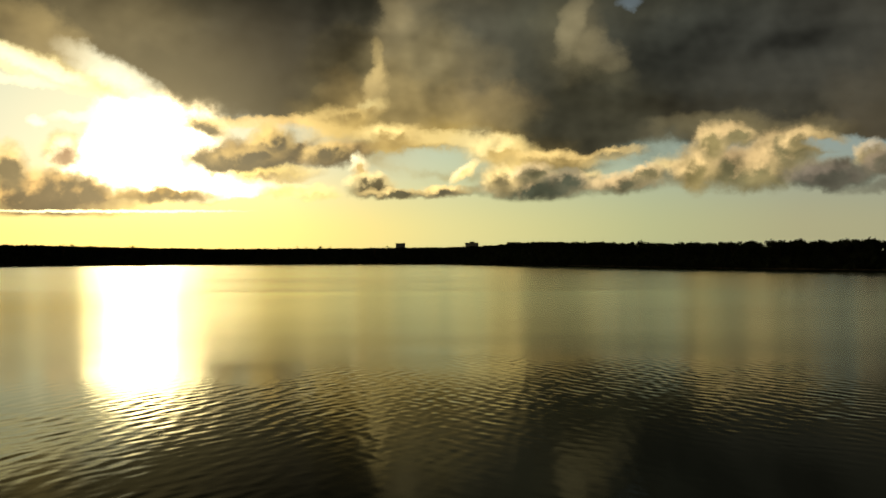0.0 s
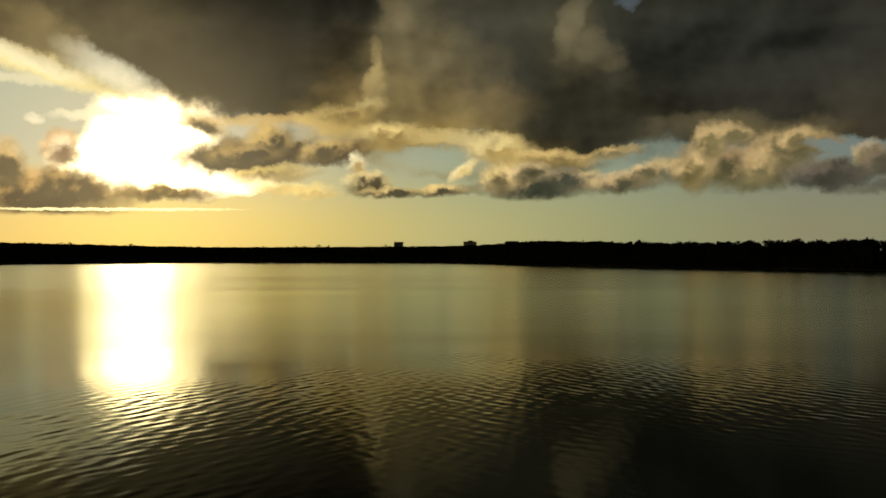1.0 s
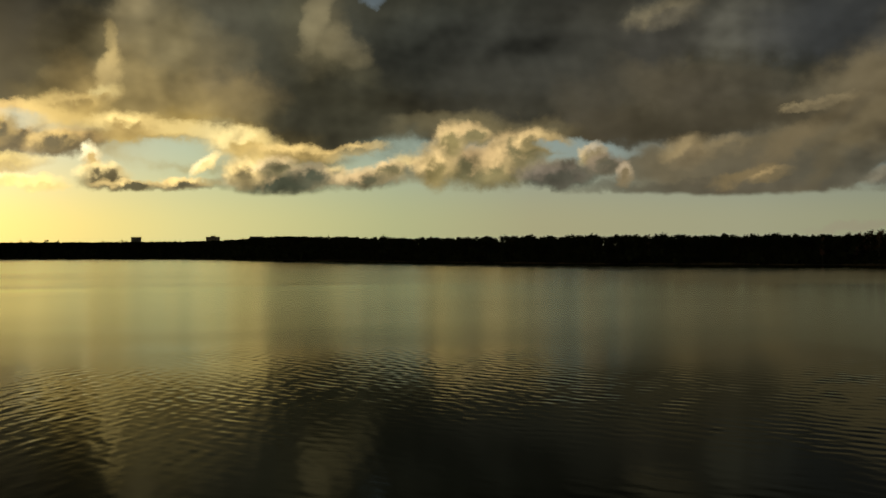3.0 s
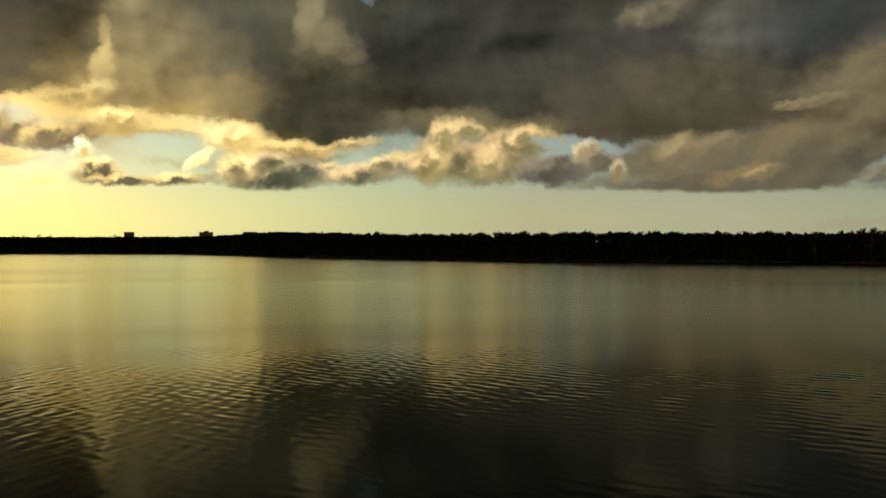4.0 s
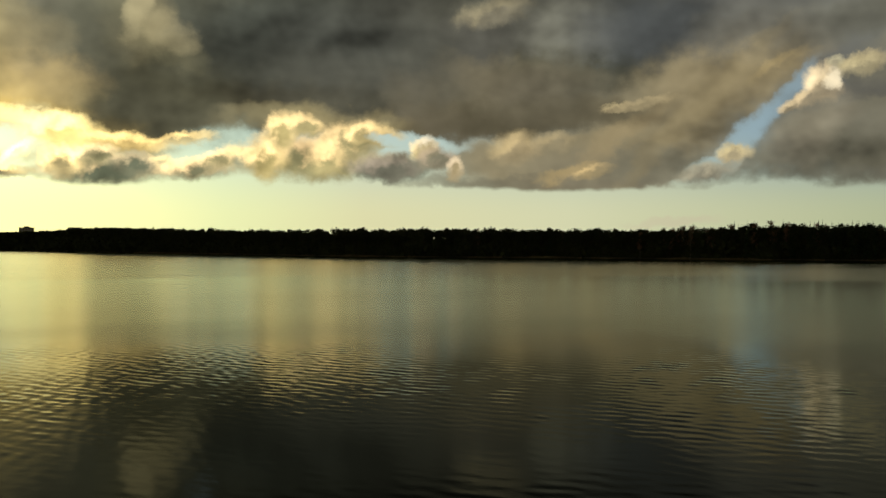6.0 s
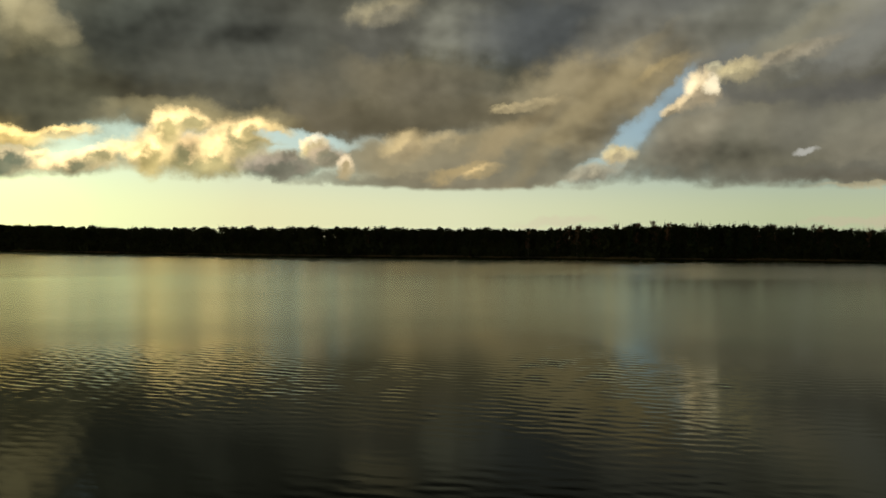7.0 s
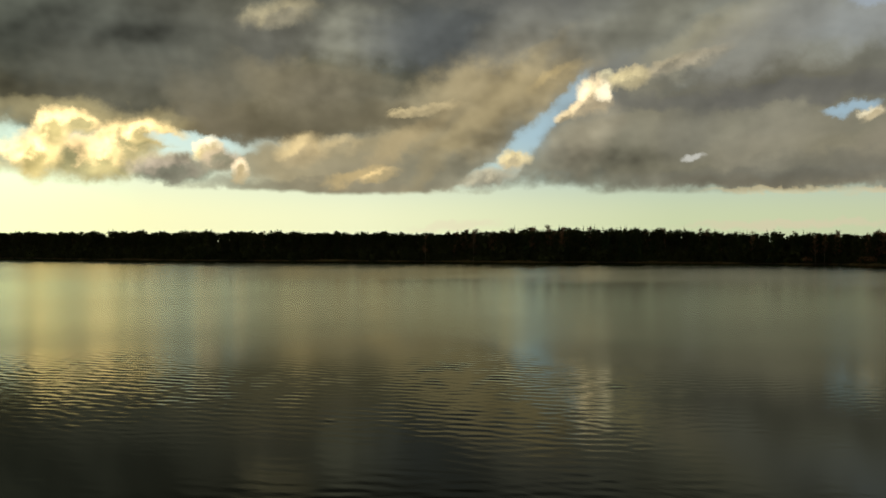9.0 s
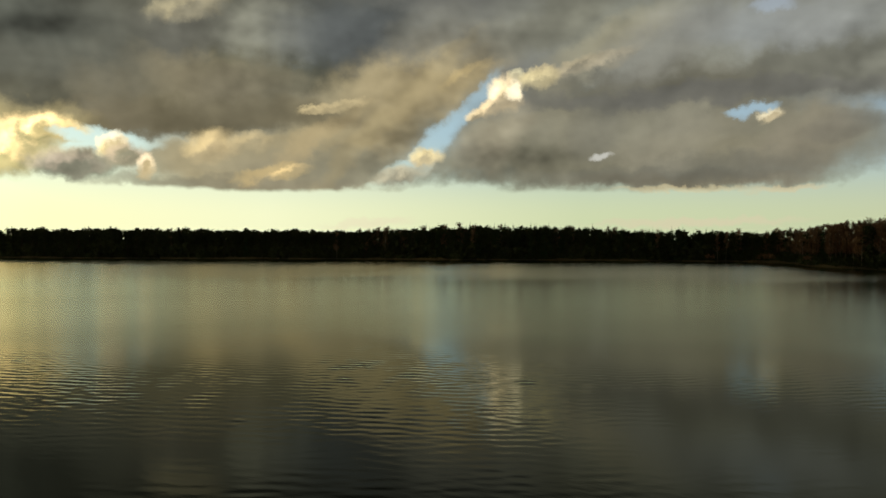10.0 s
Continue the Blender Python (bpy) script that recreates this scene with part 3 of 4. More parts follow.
# thin wisps under the bases
lay(G_PLAIN, wv("ADD", FLAT, scaled(ragged, 0.25)), -18.6, 2.56, 5.2, 0.07, 0.6, .9, 1, (6.0, 5.0, 2.4))
puff(55.6, 3.15, 2.9, 0.13, 0, 1, .45, (0.67, 0.54, 0.31))
puff(61.2, 3.08, 1.6, 0.14, 3, 1, .5, (0.65, 0.51, 0.30))
puff(37.7, 1.20, 2.0, 0.26, 4, 1, .35, (0.75, 0.61, 0.46))
puff(56.4, 1.28, 4.3, 0.18, 1, 1, .5, (0.67, 0.55, 0.40))
# soft halo of the hidden sun
halo = wm("MULTIPLY", ramp(from_sun, 12.0, 0.0), 0.7)
sky = blend(halo, sky, (1.0, 0.8, 0.42), "ADD")
back = put(WT, "ShaderNodeBackground", (sky, 1.0))
WT.links.new(back.outputs[0], put(WT, "ShaderNodeOutputWorld").inputs[0])


# ---- materials ----
def material(name):
    m = bpy.data.materials.new(name)
    m.use_nodes = True
    return m, m.node_tree, m.node_tree.nodes["Principled BSDF"]


def mottled(name, dark, light, scale, rough=0.9, bump=0.0, per_thing=0.15):
    """Matt surface whose colour varies at two scales and from thing to thing."""
    m, t, b = material(name)
    at = put(t, "ShaderNodeTexCoord").outputs["Object"]
    n1 = put(t, "ShaderNodeTexNoise", {"Vector": at, "Scale": scale, "Detail": 5.0, "Roughness": 0.65}).outputs[0]
    n2 = put(t, "ShaderNodeTexNoise", {"Vector": at, "Scale": scale * 0.13, "Detail": 2.0}).outputs[0]
    rnd = put(t, "ShaderNodeObjectInfo").outputs["Random"]
    f = put(t, "ShaderNodeMath", (n1, n2), operation="ADD").outputs[0]
    f = put(t, "ShaderNodeMath", (rnd, per_thing, f), operation="MULTIPLY_ADD").outputs[0]
    f = put(t, "ShaderNodeMapRange", (f, 0.7, 1.35)).outputs[0]
    r = put(t, "ShaderNodeValToRGB", (f,))
    r.color_ramp.elements[0].color, r.color_ramp.elements[1].color = (*dark, 1), (*light, 1)
    t.links.new(r.outputs[0], b.inputs["Base Color"])
    b.inputs["Roughness"].default_value = rough
    b.inputs["Specular IOR Level"].default_value = 0.05
    if bump:
        bn = put(t, "ShaderNodeBump", {"Strength": bump, "Distance": 0.05, "Height": n1})
        t.links.new(bn.outputs[0], b.inputs["Normal"])
    return m


def water_material():
    m = bpy.data.materials.new("lake_water")
    m.use_nodes = True
    t = m.node_tree
    t.nodes.clear()
    at = put(t, "ShaderNodeNewGeometry").outputs["Position"]
    m1 = put(t, "ShaderNodeMapping", {"Vector": at, "Rotation": (0, 0, radians(4)), "Scale": (1.0, 0.4, 1.0)}).outputs[0]
    chop = put(t, "ShaderNodeTexNoise", {"Vector": m1, "Scale": 2.2, "Detail": 3.0, "Roughness": 0.5}).outputs[0]
    wind = put(t, "ShaderNodeTexNoise", {"Vector": put(t, "ShaderNodeMapping", {"Vector": at, "Scale": (0.3, 1.0, 1.0)}).outputs[0], "Scale": 0.02, "Detail": 3.0}).outputs[0]
    # ripples too small to model: finer near the bank, merging into a rough sheen on the open lake
    flat = put(t, "ShaderNodeVectorMath", (at, (1.0, 1.0, 0.0)), operation="MULTIPLY").outputs[0]
    reach = put(t, "ShaderNodeVectorMath", (flat,), operation="LENGTH").outputs["Value"]
    wavy = put(t, "ShaderNodeTexNoise", {"Vector": at, "Scale": 0.05, "Detail": 3.0}).outputs[0]
    edge = put(t, "ShaderNodeMath", (wavy, 44.0, reach), operation="MULTIPLY_ADD").outputs[0]
    open_lake = put(t, "ShaderNodeMapRange", (edge, 86.0, 120.0, 0.085, 0.165), interpolation="SMOOTHSTEP").outputs[0]
    broad = put(t, "ShaderNodeMath", (wind, 160.0, reach), operation="MULTIPLY_ADD").outputs[0]
    far = put(t, "ShaderNodeMapRange", (broad, 285.0, 345.0, 0.0, 0.05), interpolation="SMOOTHSTEP").outputs[0]
    streak = put(t, "ShaderNodeMapRange", (wind, 0.35, 0.65, -0.012, 0.02)).outputs[0]
    rough = put(t, "ShaderNodeMath", (open_lake, far), operation="ADD").outputs[0]
    rough = put(t, "ShaderNodeMath", (rough, streak), operation="ADD").outputs[0]
    faint = put(t, "ShaderNodeMapRange", (reach, 55.0, 95.0, 0.25, 0.0), interpolation="SMOOTHSTEP").outputs[0]
    bump = put(t, "ShaderNodeBump", {"Strength": faint, "Distance": 0.012, "Height": chop}).outputs[0]
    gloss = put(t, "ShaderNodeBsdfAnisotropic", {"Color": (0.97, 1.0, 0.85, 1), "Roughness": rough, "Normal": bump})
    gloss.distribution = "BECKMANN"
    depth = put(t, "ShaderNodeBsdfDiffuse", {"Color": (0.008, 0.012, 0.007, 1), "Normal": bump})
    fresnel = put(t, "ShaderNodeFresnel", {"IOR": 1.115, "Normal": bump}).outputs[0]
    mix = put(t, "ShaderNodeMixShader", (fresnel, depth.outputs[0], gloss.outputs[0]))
    t.links.new(mix.outputs[0], put(t, "ShaderNodeOutputMaterial").inputs[0])
    return m


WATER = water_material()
GROUND = mottled("bank_soil", (0.03, 0.028, 0.015), (0.10, 0.085, 0.05), 0.4)
NEEDLES = mottled("spruce_needles", (0.010, 0.018, 0.008), (0.03, 0.045, 0.018), 1.5)
LEAVES = mottled("dark_foliage", (0.014, 0.018, 0.008), (0.04, 0.045, 0.02), 1.2)
TWIGS = mottled("bare_twigs", (0.07, 0.038, 0.022), (0.20, 0.115, 0.07), 1.2)
BARK = mottled("bark", (0.018, 0.014, 0.010), (0.055, 0.04, 0.028), 3.0)
BIRCH = mottled("birch_bark", (0.06, 0.048, 0.036), (0.2, 0.165, 0.13), 2.0)
REED = mottled("dry_reeds", (0.05, 0.038, 0.02), (0.15, 0.115, 0.065), 0.8)
CONCRETE = mottled("grey_concrete", (0.10, 0.10, 0.095), (0.22, 0.21, 0.19), 0.3)
ROOFING = mottled("roof_felt", (0.03, 0.03, 0.03), (0.07, 0.068, 0.065), 0.3)
GLASS, _t, _b = material("window_glass")
_b.inputs["Base Color"].default_value = (0.02, 0.025, 0.03, 1)
_b.inputs["Roughness"].default_value = 0.08


# ---- lake, ground and shore ----
SHORE_AZ = (-180, -150, -120, -90, -60, -40, -24, -18, -12, 0, 6, 12, 18, 24, 30, 36, 42, 50, 56, 59, 61.3, 62.6, 66, 70, 78, 90, 120, 150, 180)
SHORE_R = (6, 14, 60, 320, 900, 1090, 1118, 1180, 1210, 1098, 830, 690, 600, 555, 537, 522, 505, 507, 492, 487, 460, 390, 346, 320, 250, 150, 40, 12, 6)
_rng = np.random.default_rng(11)
_wob = [(_rng.uniform(3, 40), _rng.uniform(0, 6.3)) for _ in range(9)]


def shore(az):
    r = np.interp(az, SHORE_AZ, SHORE_R)
    a = np.radians(az)
    return r * (1 + sum(0.004 / (1 + 0.05 * f) * np.sin(f * a * 2 + p) for f, p in _wob))


def ground_height(az, r):
    """Height of the land: lake bed inside the shore line, low banks beyond it, a bluff under the viewer."""
    s = shore(az)
    out = r - s
    h = np.where(out < 0, np.maximum(out * 0.08, -3.0), 0.35 * np.minimum(out / 3, 1) + 2.2 * np.clip(out / 120, 0, 1) + 6.0 * np.clip((out - 250) / 1500, 0, 1))
    rise = np.interp(az, (-60, -30, -8, 3, 10), (8, 10, 10, 8, 0)) * np.clip((out - 12) / 150, 0, 1)
    h = np.where(out > 0, h + rise, h)
    behind = np.clip((np.abs(az) - 95) / 40, 0, 1)
    bluff = np.clip(out / 5, 0, 1) * 5.8
    h = np.where(out > 0, h * (1 - behind) + bluff * behind, h)
    return h


def grid_object(name, co, cols, rows, mat, closed):
    faces = []
    for j in range(rows - 1):
        for i in range(cols if closed else cols - 1):
            k = (i + 1) % cols
            faces.append((j * cols + i, j * cols + k, (j + 1) * cols + k, (j + 1) * cols + i))
    me = bpy.data.meshes.new(name)
    me.from_pydata(co.tolist(), [], faces)
    me.polygons.foreach_set("use_smooth", [True] * len(me.polygons))
    me.materials.append(mat)
    me.update()
    return new(name, me)


def build_ground():
    n = 540
    az = np.linspace(-180, 180, n, endpoint=False)
    s = shore(az)
    rings = [0.02 * s, 0.5 * s, 0.9 * s, s - 4, s - 0.6, s + 0.3, s + 1.5, s + 4, s + 12, s + 40, s + 100, s + 200, s + 400, s + 900, s + 1800, 0 * s + 4700]
    co = []
    for r in rings:
        h = ground_height(az, r)
        a = np.radians(az)
        co.append(np.stack([r * np.sin(a), r * np.cos(a), h], 1))
    ob = grid_object("ground", np.concatenate(co), n, len(rings), GROUND, True)
    tagged(ob, "dark earth and grass banks round the lake", "ground", kind="structure")


def wave_height(x, y):
    """Wind ripples: short broken crests whose heading swings round along the bank, stronger in gusts."""
    rng = np.random.default_rng(5)
    bearing = np.degrees(np.arctan2(x, y))
    z = np.zeros_like(x)
    for heading, centre, width in ((-21, -16, 15), (17, 9, 13), (38, 36, 19), (60, 68, 16)):
        share = np.exp(-((bearing - centre) / width) ** 2)
        field = np.zeros_like(x)
        for _ in range(40):
            lam = rng.uniform(0.52, 1.3)
            th = radians(heading) + rng.normal(0, 0.4)
            k = 2 * math.pi / lam
            field += lam * np.sin(k * (x * math.cos(th) + y * math.sin(th)) + rng.uniform(0, 6.3))
        z += share * field
    gust = np.sin(x * 0.13 + 1.9 * np.sin(y * 0.06 + 1)) * np.sin(y * 0.09 + 0.8 + 1.4 * np.sin(x * 0.07)) + 0.5 * np.sin(x * 0.31 + 2 * np.sin(y * 0.17))
    gust = np.clip(0.8 + 0.5 * gust, 0.2, 1.3)
    lee = np.interp(bearing, (-30, 24, 42, 56, 72), (1.1, 1.0, 0.8, 0.28, 0.22))
    # crests a little sharper than troughs
    z = 0.0015 * z * gust * lee
    return z + 9.0 * np.maximum(z, 0) ** 2


def build_water():
    cols = 980
    az = np.radians(np.linspace(-30, 72, cols))
    radii = [26.0]
    while radii[-1] < 120:
        radii.append(radii[-1] + 0.19 + 0.0022 * (radii[-1] - 26))
    R = np.array(radii)
    A, RR = np.meshgrid(az, R)
    x, y = RR * np.sin(A), RR * np.cos(A)
    edge = 84 + 8 * np.sin(A * 7 + 1) + 5 * np.sin(A * 19 + 2) + 3 * np.sin(A * 41)
    calm = np.clip((edge - RR) / 22, 0, 1)
    near = np.clip((RR - 36) / 22, 0, 1)
    fade = calm * calm * (3 - 2 * calm) * (0.3 + 0.7 * near) * np.clip((98 - RR) / 20, 0, 1) * np.clip((RR - 26) / 2, 0, 1)
    z = wave_height(x, y) * fade
    near = np.stack([x, y, z], 2).reshape(-1, 3)
    rows = len(R)
    base = len(near)
    faces = []
    for j in range(rows - 1):
        o = j * cols
        faces.extend((o + i, o + i + 1, o + cols + i + 1, o + cols + i) for i in range(cols - 1))
    # calm rest of the lake: inner disc, outer ring, and the sector behind
    first = list(range(0, cols))
    last = [(rows - 1) * cols + i for i in range(cols)]
    extra = [(0.0, 0.0, 0.0)]
    faces.extend((base, first[i + 1], first[i]) for i in range(cols - 1))
    step = 9
    far = []
    for i in list(range(0, cols - 1, step)) + [cols - 1]:
        far.append((i, base + len(extra)))
        extra.append((4600 * math.sin(az[i]) * 0.5, 4600 * math.cos(az[i]) * 0.5, 0.0))
    for (i, p), (k, q) in zip(far, far[1:]):
        faces.append(tuple(last[i:k + 1]) + (q, p))
    side = []
    for d in np.linspace(72, 330, 40)[1:-1]:
        side.append(base + len(extra))
        extra.append((2300 * math.sin(radians(d)), 2300 * math.cos(radians(d)), 0.0))
    loop = [far[-1][1]] + side + [far[0][1]]
    faces.extend((base, p, q) for p, q in zip(loop, loop[1:]))
    me = bpy.data.meshes.new("water")
    me.from_pydata(near.tolist() + extra, [], faces)
    me.polygons.foreach_set("use_smooth", [True] * len(me.polygons))
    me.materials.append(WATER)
    me.update()
    ob = new("water", me)
    tagged(ob, "wide calm lake with fine wind ripples mirroring the clouds", "lake", kind="structure")


build_ground()
build_water()


# ---- trees ----
def tube(verts, faces, a, b, ra, rb, sides=5):
    """A tapered limb from a to b."""
    a, b = Vector(a), Vector(b)
    q = (b - a).to_track_quat("Z", "Y")
    o = len(verts)
    for p, r in ((a, ra), (b, rb)):
        for i in range(sides):
            w = 2 * math.pi * i / sides
            verts.append(p + q @ Vector((r * math.cos(w), r * math.sin(w), 0)))
    for i in range(sides):
        k = (i + 1) % sides
        faces.append((o + i, o + k, o + sides + k, o + sides + i))


def shape(name, verts, faces, mat):
    me = bpy.data.meshes.new(name)
    me.from_pydata([tuple(v) for v in verts], [], faces)
    me.materials.append(mat)
    me.update()
    return me


def spruce(rng, h):
    """Trunk and crown meshes of a spruce: whorls of drooping boughs, ragged in length."""
    tv, tf, cv, cf = [], [], [], []
    tube(tv, tf, (0, 0, -0.4), (0, 0, h * 0.97), h * 0.012, 0.02, 6)
    tiers = 15
    for j in range(tiers):
        f = j / (tiers - 1)
        z = h * (0.10 + 0.88 * f)
        reach = h * 0.165 * (1 - f) ** 0.8 + 0.12
        for i in range(8):
            w = rng.uniform(0, 2 * math.pi)
            r = reach * rng.uniform(0.55, 1.15)
            d = Vector((math.cos(w), math.sin(w), 0))
            s = Vector((-d.y, d.x, 0)) * r * rng.uniform(0.22, 0.36)
            o = len(cv)
            droop = r * rng.uniform(0.25, 0.55)
            top = Vector((0, 0, z + h * 0.035))
            mid = d * r * 0.6 + Vector((0, 0, z - droop * 0.25))
            cv.extend([top, mid + s, d * r + Vector((0, 0, z - droop)), mid - s, mid - Vector((0, 0, r * 0.28))])
            cf.extend([(o, o + 1, o + 2), (o, o + 2, o + 3), (o + 1, o + 4, o + 2), (o + 3, o + 2, o + 4)])
    return shape("trunk", tv, tf, BARK), shape("crown", cv, cf, NEEDLES)


def clump(cv, cf, c, r, n, rng, flat=0.7, size=0.34):
    """Small tilted leaf sprays scattered in an uneven ball."""
    for _ in range(n):
        d = Vector((rng.normal(), rng.normal(), rng.normal() * flat))
        d = d.normalized() * r * rng.uniform(0.35, 1.05)
        u = Vector((rng.normal(), rng.normal(), rng.normal())).normalized()
        v = u.cross(Vector((rng.normal(), rng.normal(), rng.normal()))).normalized()
        k = r * size * rng.uniform(0.5, 1.2)
        o = len(cv)
        p = c + d
        cv.extend([p - u * k, p + v * k * 0.6, p + u * k, p - v * k * 0.6])
        cf.append((o, o + 1, o + 2, o + 3))


def pine(rng, h):
    """Tall bare trunk with an uneven crown of needle clumps on limbs."""
    tv, tf, cv, cf = [], [], [], []
    top = Vector((rng.normal() * 0.3, rng.normal() * 0.3, h * 0.94))
    tube(tv, tf, (0, 0, -0.4), top, h * 0.016, 0.05, 6)
    for j in range(17):
        f = rng.uniform(0.14, 1.0)
        w = rng.uniform(0, 2 * math.pi)
        reach = h * (0.21 - 0.13 * (f - 0.15)) * rng.uniform(0.5, 1.05)
        a = top * f
        b = a + Vector((math.cos(w) * reach, math.sin(w) * reach, h * rng.uniform(-0.01, 0.06)))
        tube(tv, tf, a, b, h * 0.005, 0.02, 4)
        clump(cv, cf, b, h * rng.uniform(0.07, 0.12), 26, rng, 0.7)
    clump(cv, cf, top, h * 0.07, 22, rng)
    return shape("trunk", tv, tf, BARK), shape("crown", cv, cf, LEAVES)


def bare_birch(rng, h, bark):
    """Leafless tree: trunk, rising limbs and a haze of fine twigs."""
    tv, tf, cv, cf = [], [], [], []
    tip = Vector((rng.normal() * 0.5, rng.normal() * 0.5, h))
    tube(tv, tf, (0, 0, -0.4), tip * 0.5, h * 0.012, h * 0.007, 6)
    tube(tv, tf, tip * 0.5, tip * 0.98, h * 0.007, 0.02, 5)
    for j in range(22):
        f = rng.uniform(0.22, 0.95)
        w = rng.uniform(0, 2 * math.pi)
        out = h * (0.17 - 0.13 * f) * rng.uniform(0.6, 1.3)
        a = tip * f
        b = a + Vector((math.cos(w) * out, math.sin(w) * out, out * rng.uniform(0.9, 1.7)))
        tube(tv, tf, a, b, h * 0.0045 * (1.2 - f), 0.012, 4)
        for _ in range(13):
            p = a.lerp(b, rng.uniform(0.25, 1.0))
            d = Vector((rng.normal() * 0.6, rng.normal() * 0.6, rng.uniform(0.2, 1.2))).normalized() * h * rng.uniform(0.04, 0.10)
            s = Vector((rng.normal(), rng.normal(), 0)).normalized() * h * 0.0028
            o = len(cv)
            cv.extend([p - s, p + s, p + d + s * 2.2, p + d * 1.1, p + d - s * 2.2])
            cf.append((o, o + 1, o + 2, o + 3, o + 4))
    return shape("trunk", tv, tf, bark), shape("crown", cv, cf, TWIGS)


_rng = np.random.default_rng(21)
def far_tree(rng, h):
    """Plain trunk and a coarser crown, for the depth of the wood."""
    tv, tf, cv, cf = [], [], [], []
    tube(tv, tf, (0, 0, -0.4), (0, 0, h * 0.84), h * 0.016, 0.05, 5)
    for j in range(13):
        f = 0.12 + 0.82 * (j + rng.uniform(0, 1)) / 13
        w = rng.uniform(0, 2 * math.pi)
        reach = h * (0.19 - 0.13 * (f - 0.15)) * rng.uniform(0.0, 1.0)
        clump(cv, cf, Vector((math.cos(w) * reach, math.sin(w) * reach, h * f)), h * rng.uniform(0.08, 0.12), 10, rng, 0.8, 0.5)
    clump(cv, cf, Vector((0, 0, h * 0.91)), h * 0.085, 12, rng, 0.8, 0.5)
    return shape("trunk", tv, tf, BARK), shape("crown", cv, cf, LEAVES)


FAR = [far_tree(_rng, 15) for _ in range(8)]
KINDS = {"spruce": [spruce(_rng, 1.0 * 15) for _ in range(4)],
         "pine": [pine(_rng, 15) for _ in range(5)],
         "birch": [bare_birch(_rng, 15, BIRCH) for _ in range(4)]}


def tree_thing(trunk, crown, label):
    e = new("tree")
    t = new("trunk", trunk)
    c = new("crown", crown)
    t.parent = c.parent = e
    return tagged(e, label, "tree", "trees along the far shore")


def canopy(az):
    """Height of the tree tops above the water."""
    wave = np.where(az > 7, 0.3 * np.sin(az * 2.3) + 0.3 * np.sin(az * 5.1 + 1) + 0.3 * np.sin(az * 11.7), 0.0)
    return wave + np.interp(az, (-60, -24, -20, -16, -10, -3, 2, 5, 8, 12, 18, 24, 30, 36, 40, 44, 50, 53, 57, 60, 62, 66, 75),
                            (20, 22.5, 21.5, 19.5, 18.6, 18.8, 19, 21, 19.5, 17.6, 16.9, 16.8, 16.4, 16.1, 17.5, 18.9, 18.4, 15.9, 15.8, 15.0, 15.1, 17, 16))


LABELS = {"spruce": "dark green spruce standing on the lake shore", "pine": "dark rounded tree in the shore wood",
          "birch": "bare brown birch with pale trunk on the shore"}


def plant_front():
    masters = {k: [tree_thing(*v, LABELS[k]) for v in KINDS[k]] for k in KINDS}
    used = set()
    rng = np.random.default_rng(33)
    for i in range(300):
        az = 8 + 62 * (i + rng.uniform(-0.4, 0.4)) / 300
        p_spruce = 0.5 if 41 < az < 57 else 0.03
        p_birch = 0.92 if az > 61.5 else (0.4 if 36 < az < 41 or 57 < az < 61.5 else 0.06)
        u = rng.uniform()
        kind = "birch" if u < p_birch else ("spruce" if u < p_birch + p_spruce else "pine")
        j = int(rng.integers(len(KINDS[kind])))
        r = float(shore(az)) + rng.uniform(5, 26)
        z = float(ground_height(np.array(az), np.array(r)))
        low = 0.05 if az > 36 else 0.0
        s = (canopy(az) - z) / 15 * {"pine": rng.uniform(0.82, 1.0) - low, "birch": rng.uniform(0.82, 0.99), "spruce": rng.uniform(0.94, 1.09)}[kind]
        girth = {"pine": 1.0, "birch": 1.05, "spruce": 1.0}[kind]
        m = Matrix.Translation((r * math.sin(radians(az)), r * math.cos(radians(az)), z - 0.05)) @ pose(0, 0, 0, 0, 0, rng.uniform(0, 360)) @ Matrix.Diagonal((float(s) * girth, float(s) * girth, float(s), 1))
        src = masters[kind][j]
        if (kind, j) not in used:
            used.add((kind, j))
            src.matrix_basis = m
        else:
            ob = copy_thing(src, Matrix())
            ob.matrix_basis = m


def joined(name, parts, mat, label, category):
    """One mesh out of many turned and scaled copies of small meshes."""
    V, L, C, o = [], [], [], 0
    for me, m in parts:
        n = len(me.vertices)
        co = np.empty(n * 3)
        me.vertices.foreach_get("co", co)
        M = np.array(m)
        V.append(co.reshape(-1, 3) @ M[:3, :3].T + M[:3, 3])
        lp = np.empty(len(me.loops), dtype=np.int64)
        me.loops.foreach_get("vertex_index", lp)
        ct = np.empty(len(me.polygons), dtype=np.int64)
        me.polygons.foreach_get("loop_total", ct)
        L.append(lp + o)
        C.append(ct)
        o += n
    V, L, C = np.concatenate(V), np.concatenate(L), np.concatenate(C)
    me = bpy.data.meshes.new(name)
    me.vertices.add(len(V))
    me.vertices.foreach_set("co", V.ravel())
    me.loops.add(len(L))
    me.loops.foreach_set("vertex_index", L)
    me.polygons.add(len(C))
    me.polygons.foreach_set("loop_start", np.concatenate(([0], np.cumsum(C)[:-1])))
    me.update(calc_edges=True)
    me.materials.append(mat)
    return tagged(new(name, me), label, category, kind="stuff")


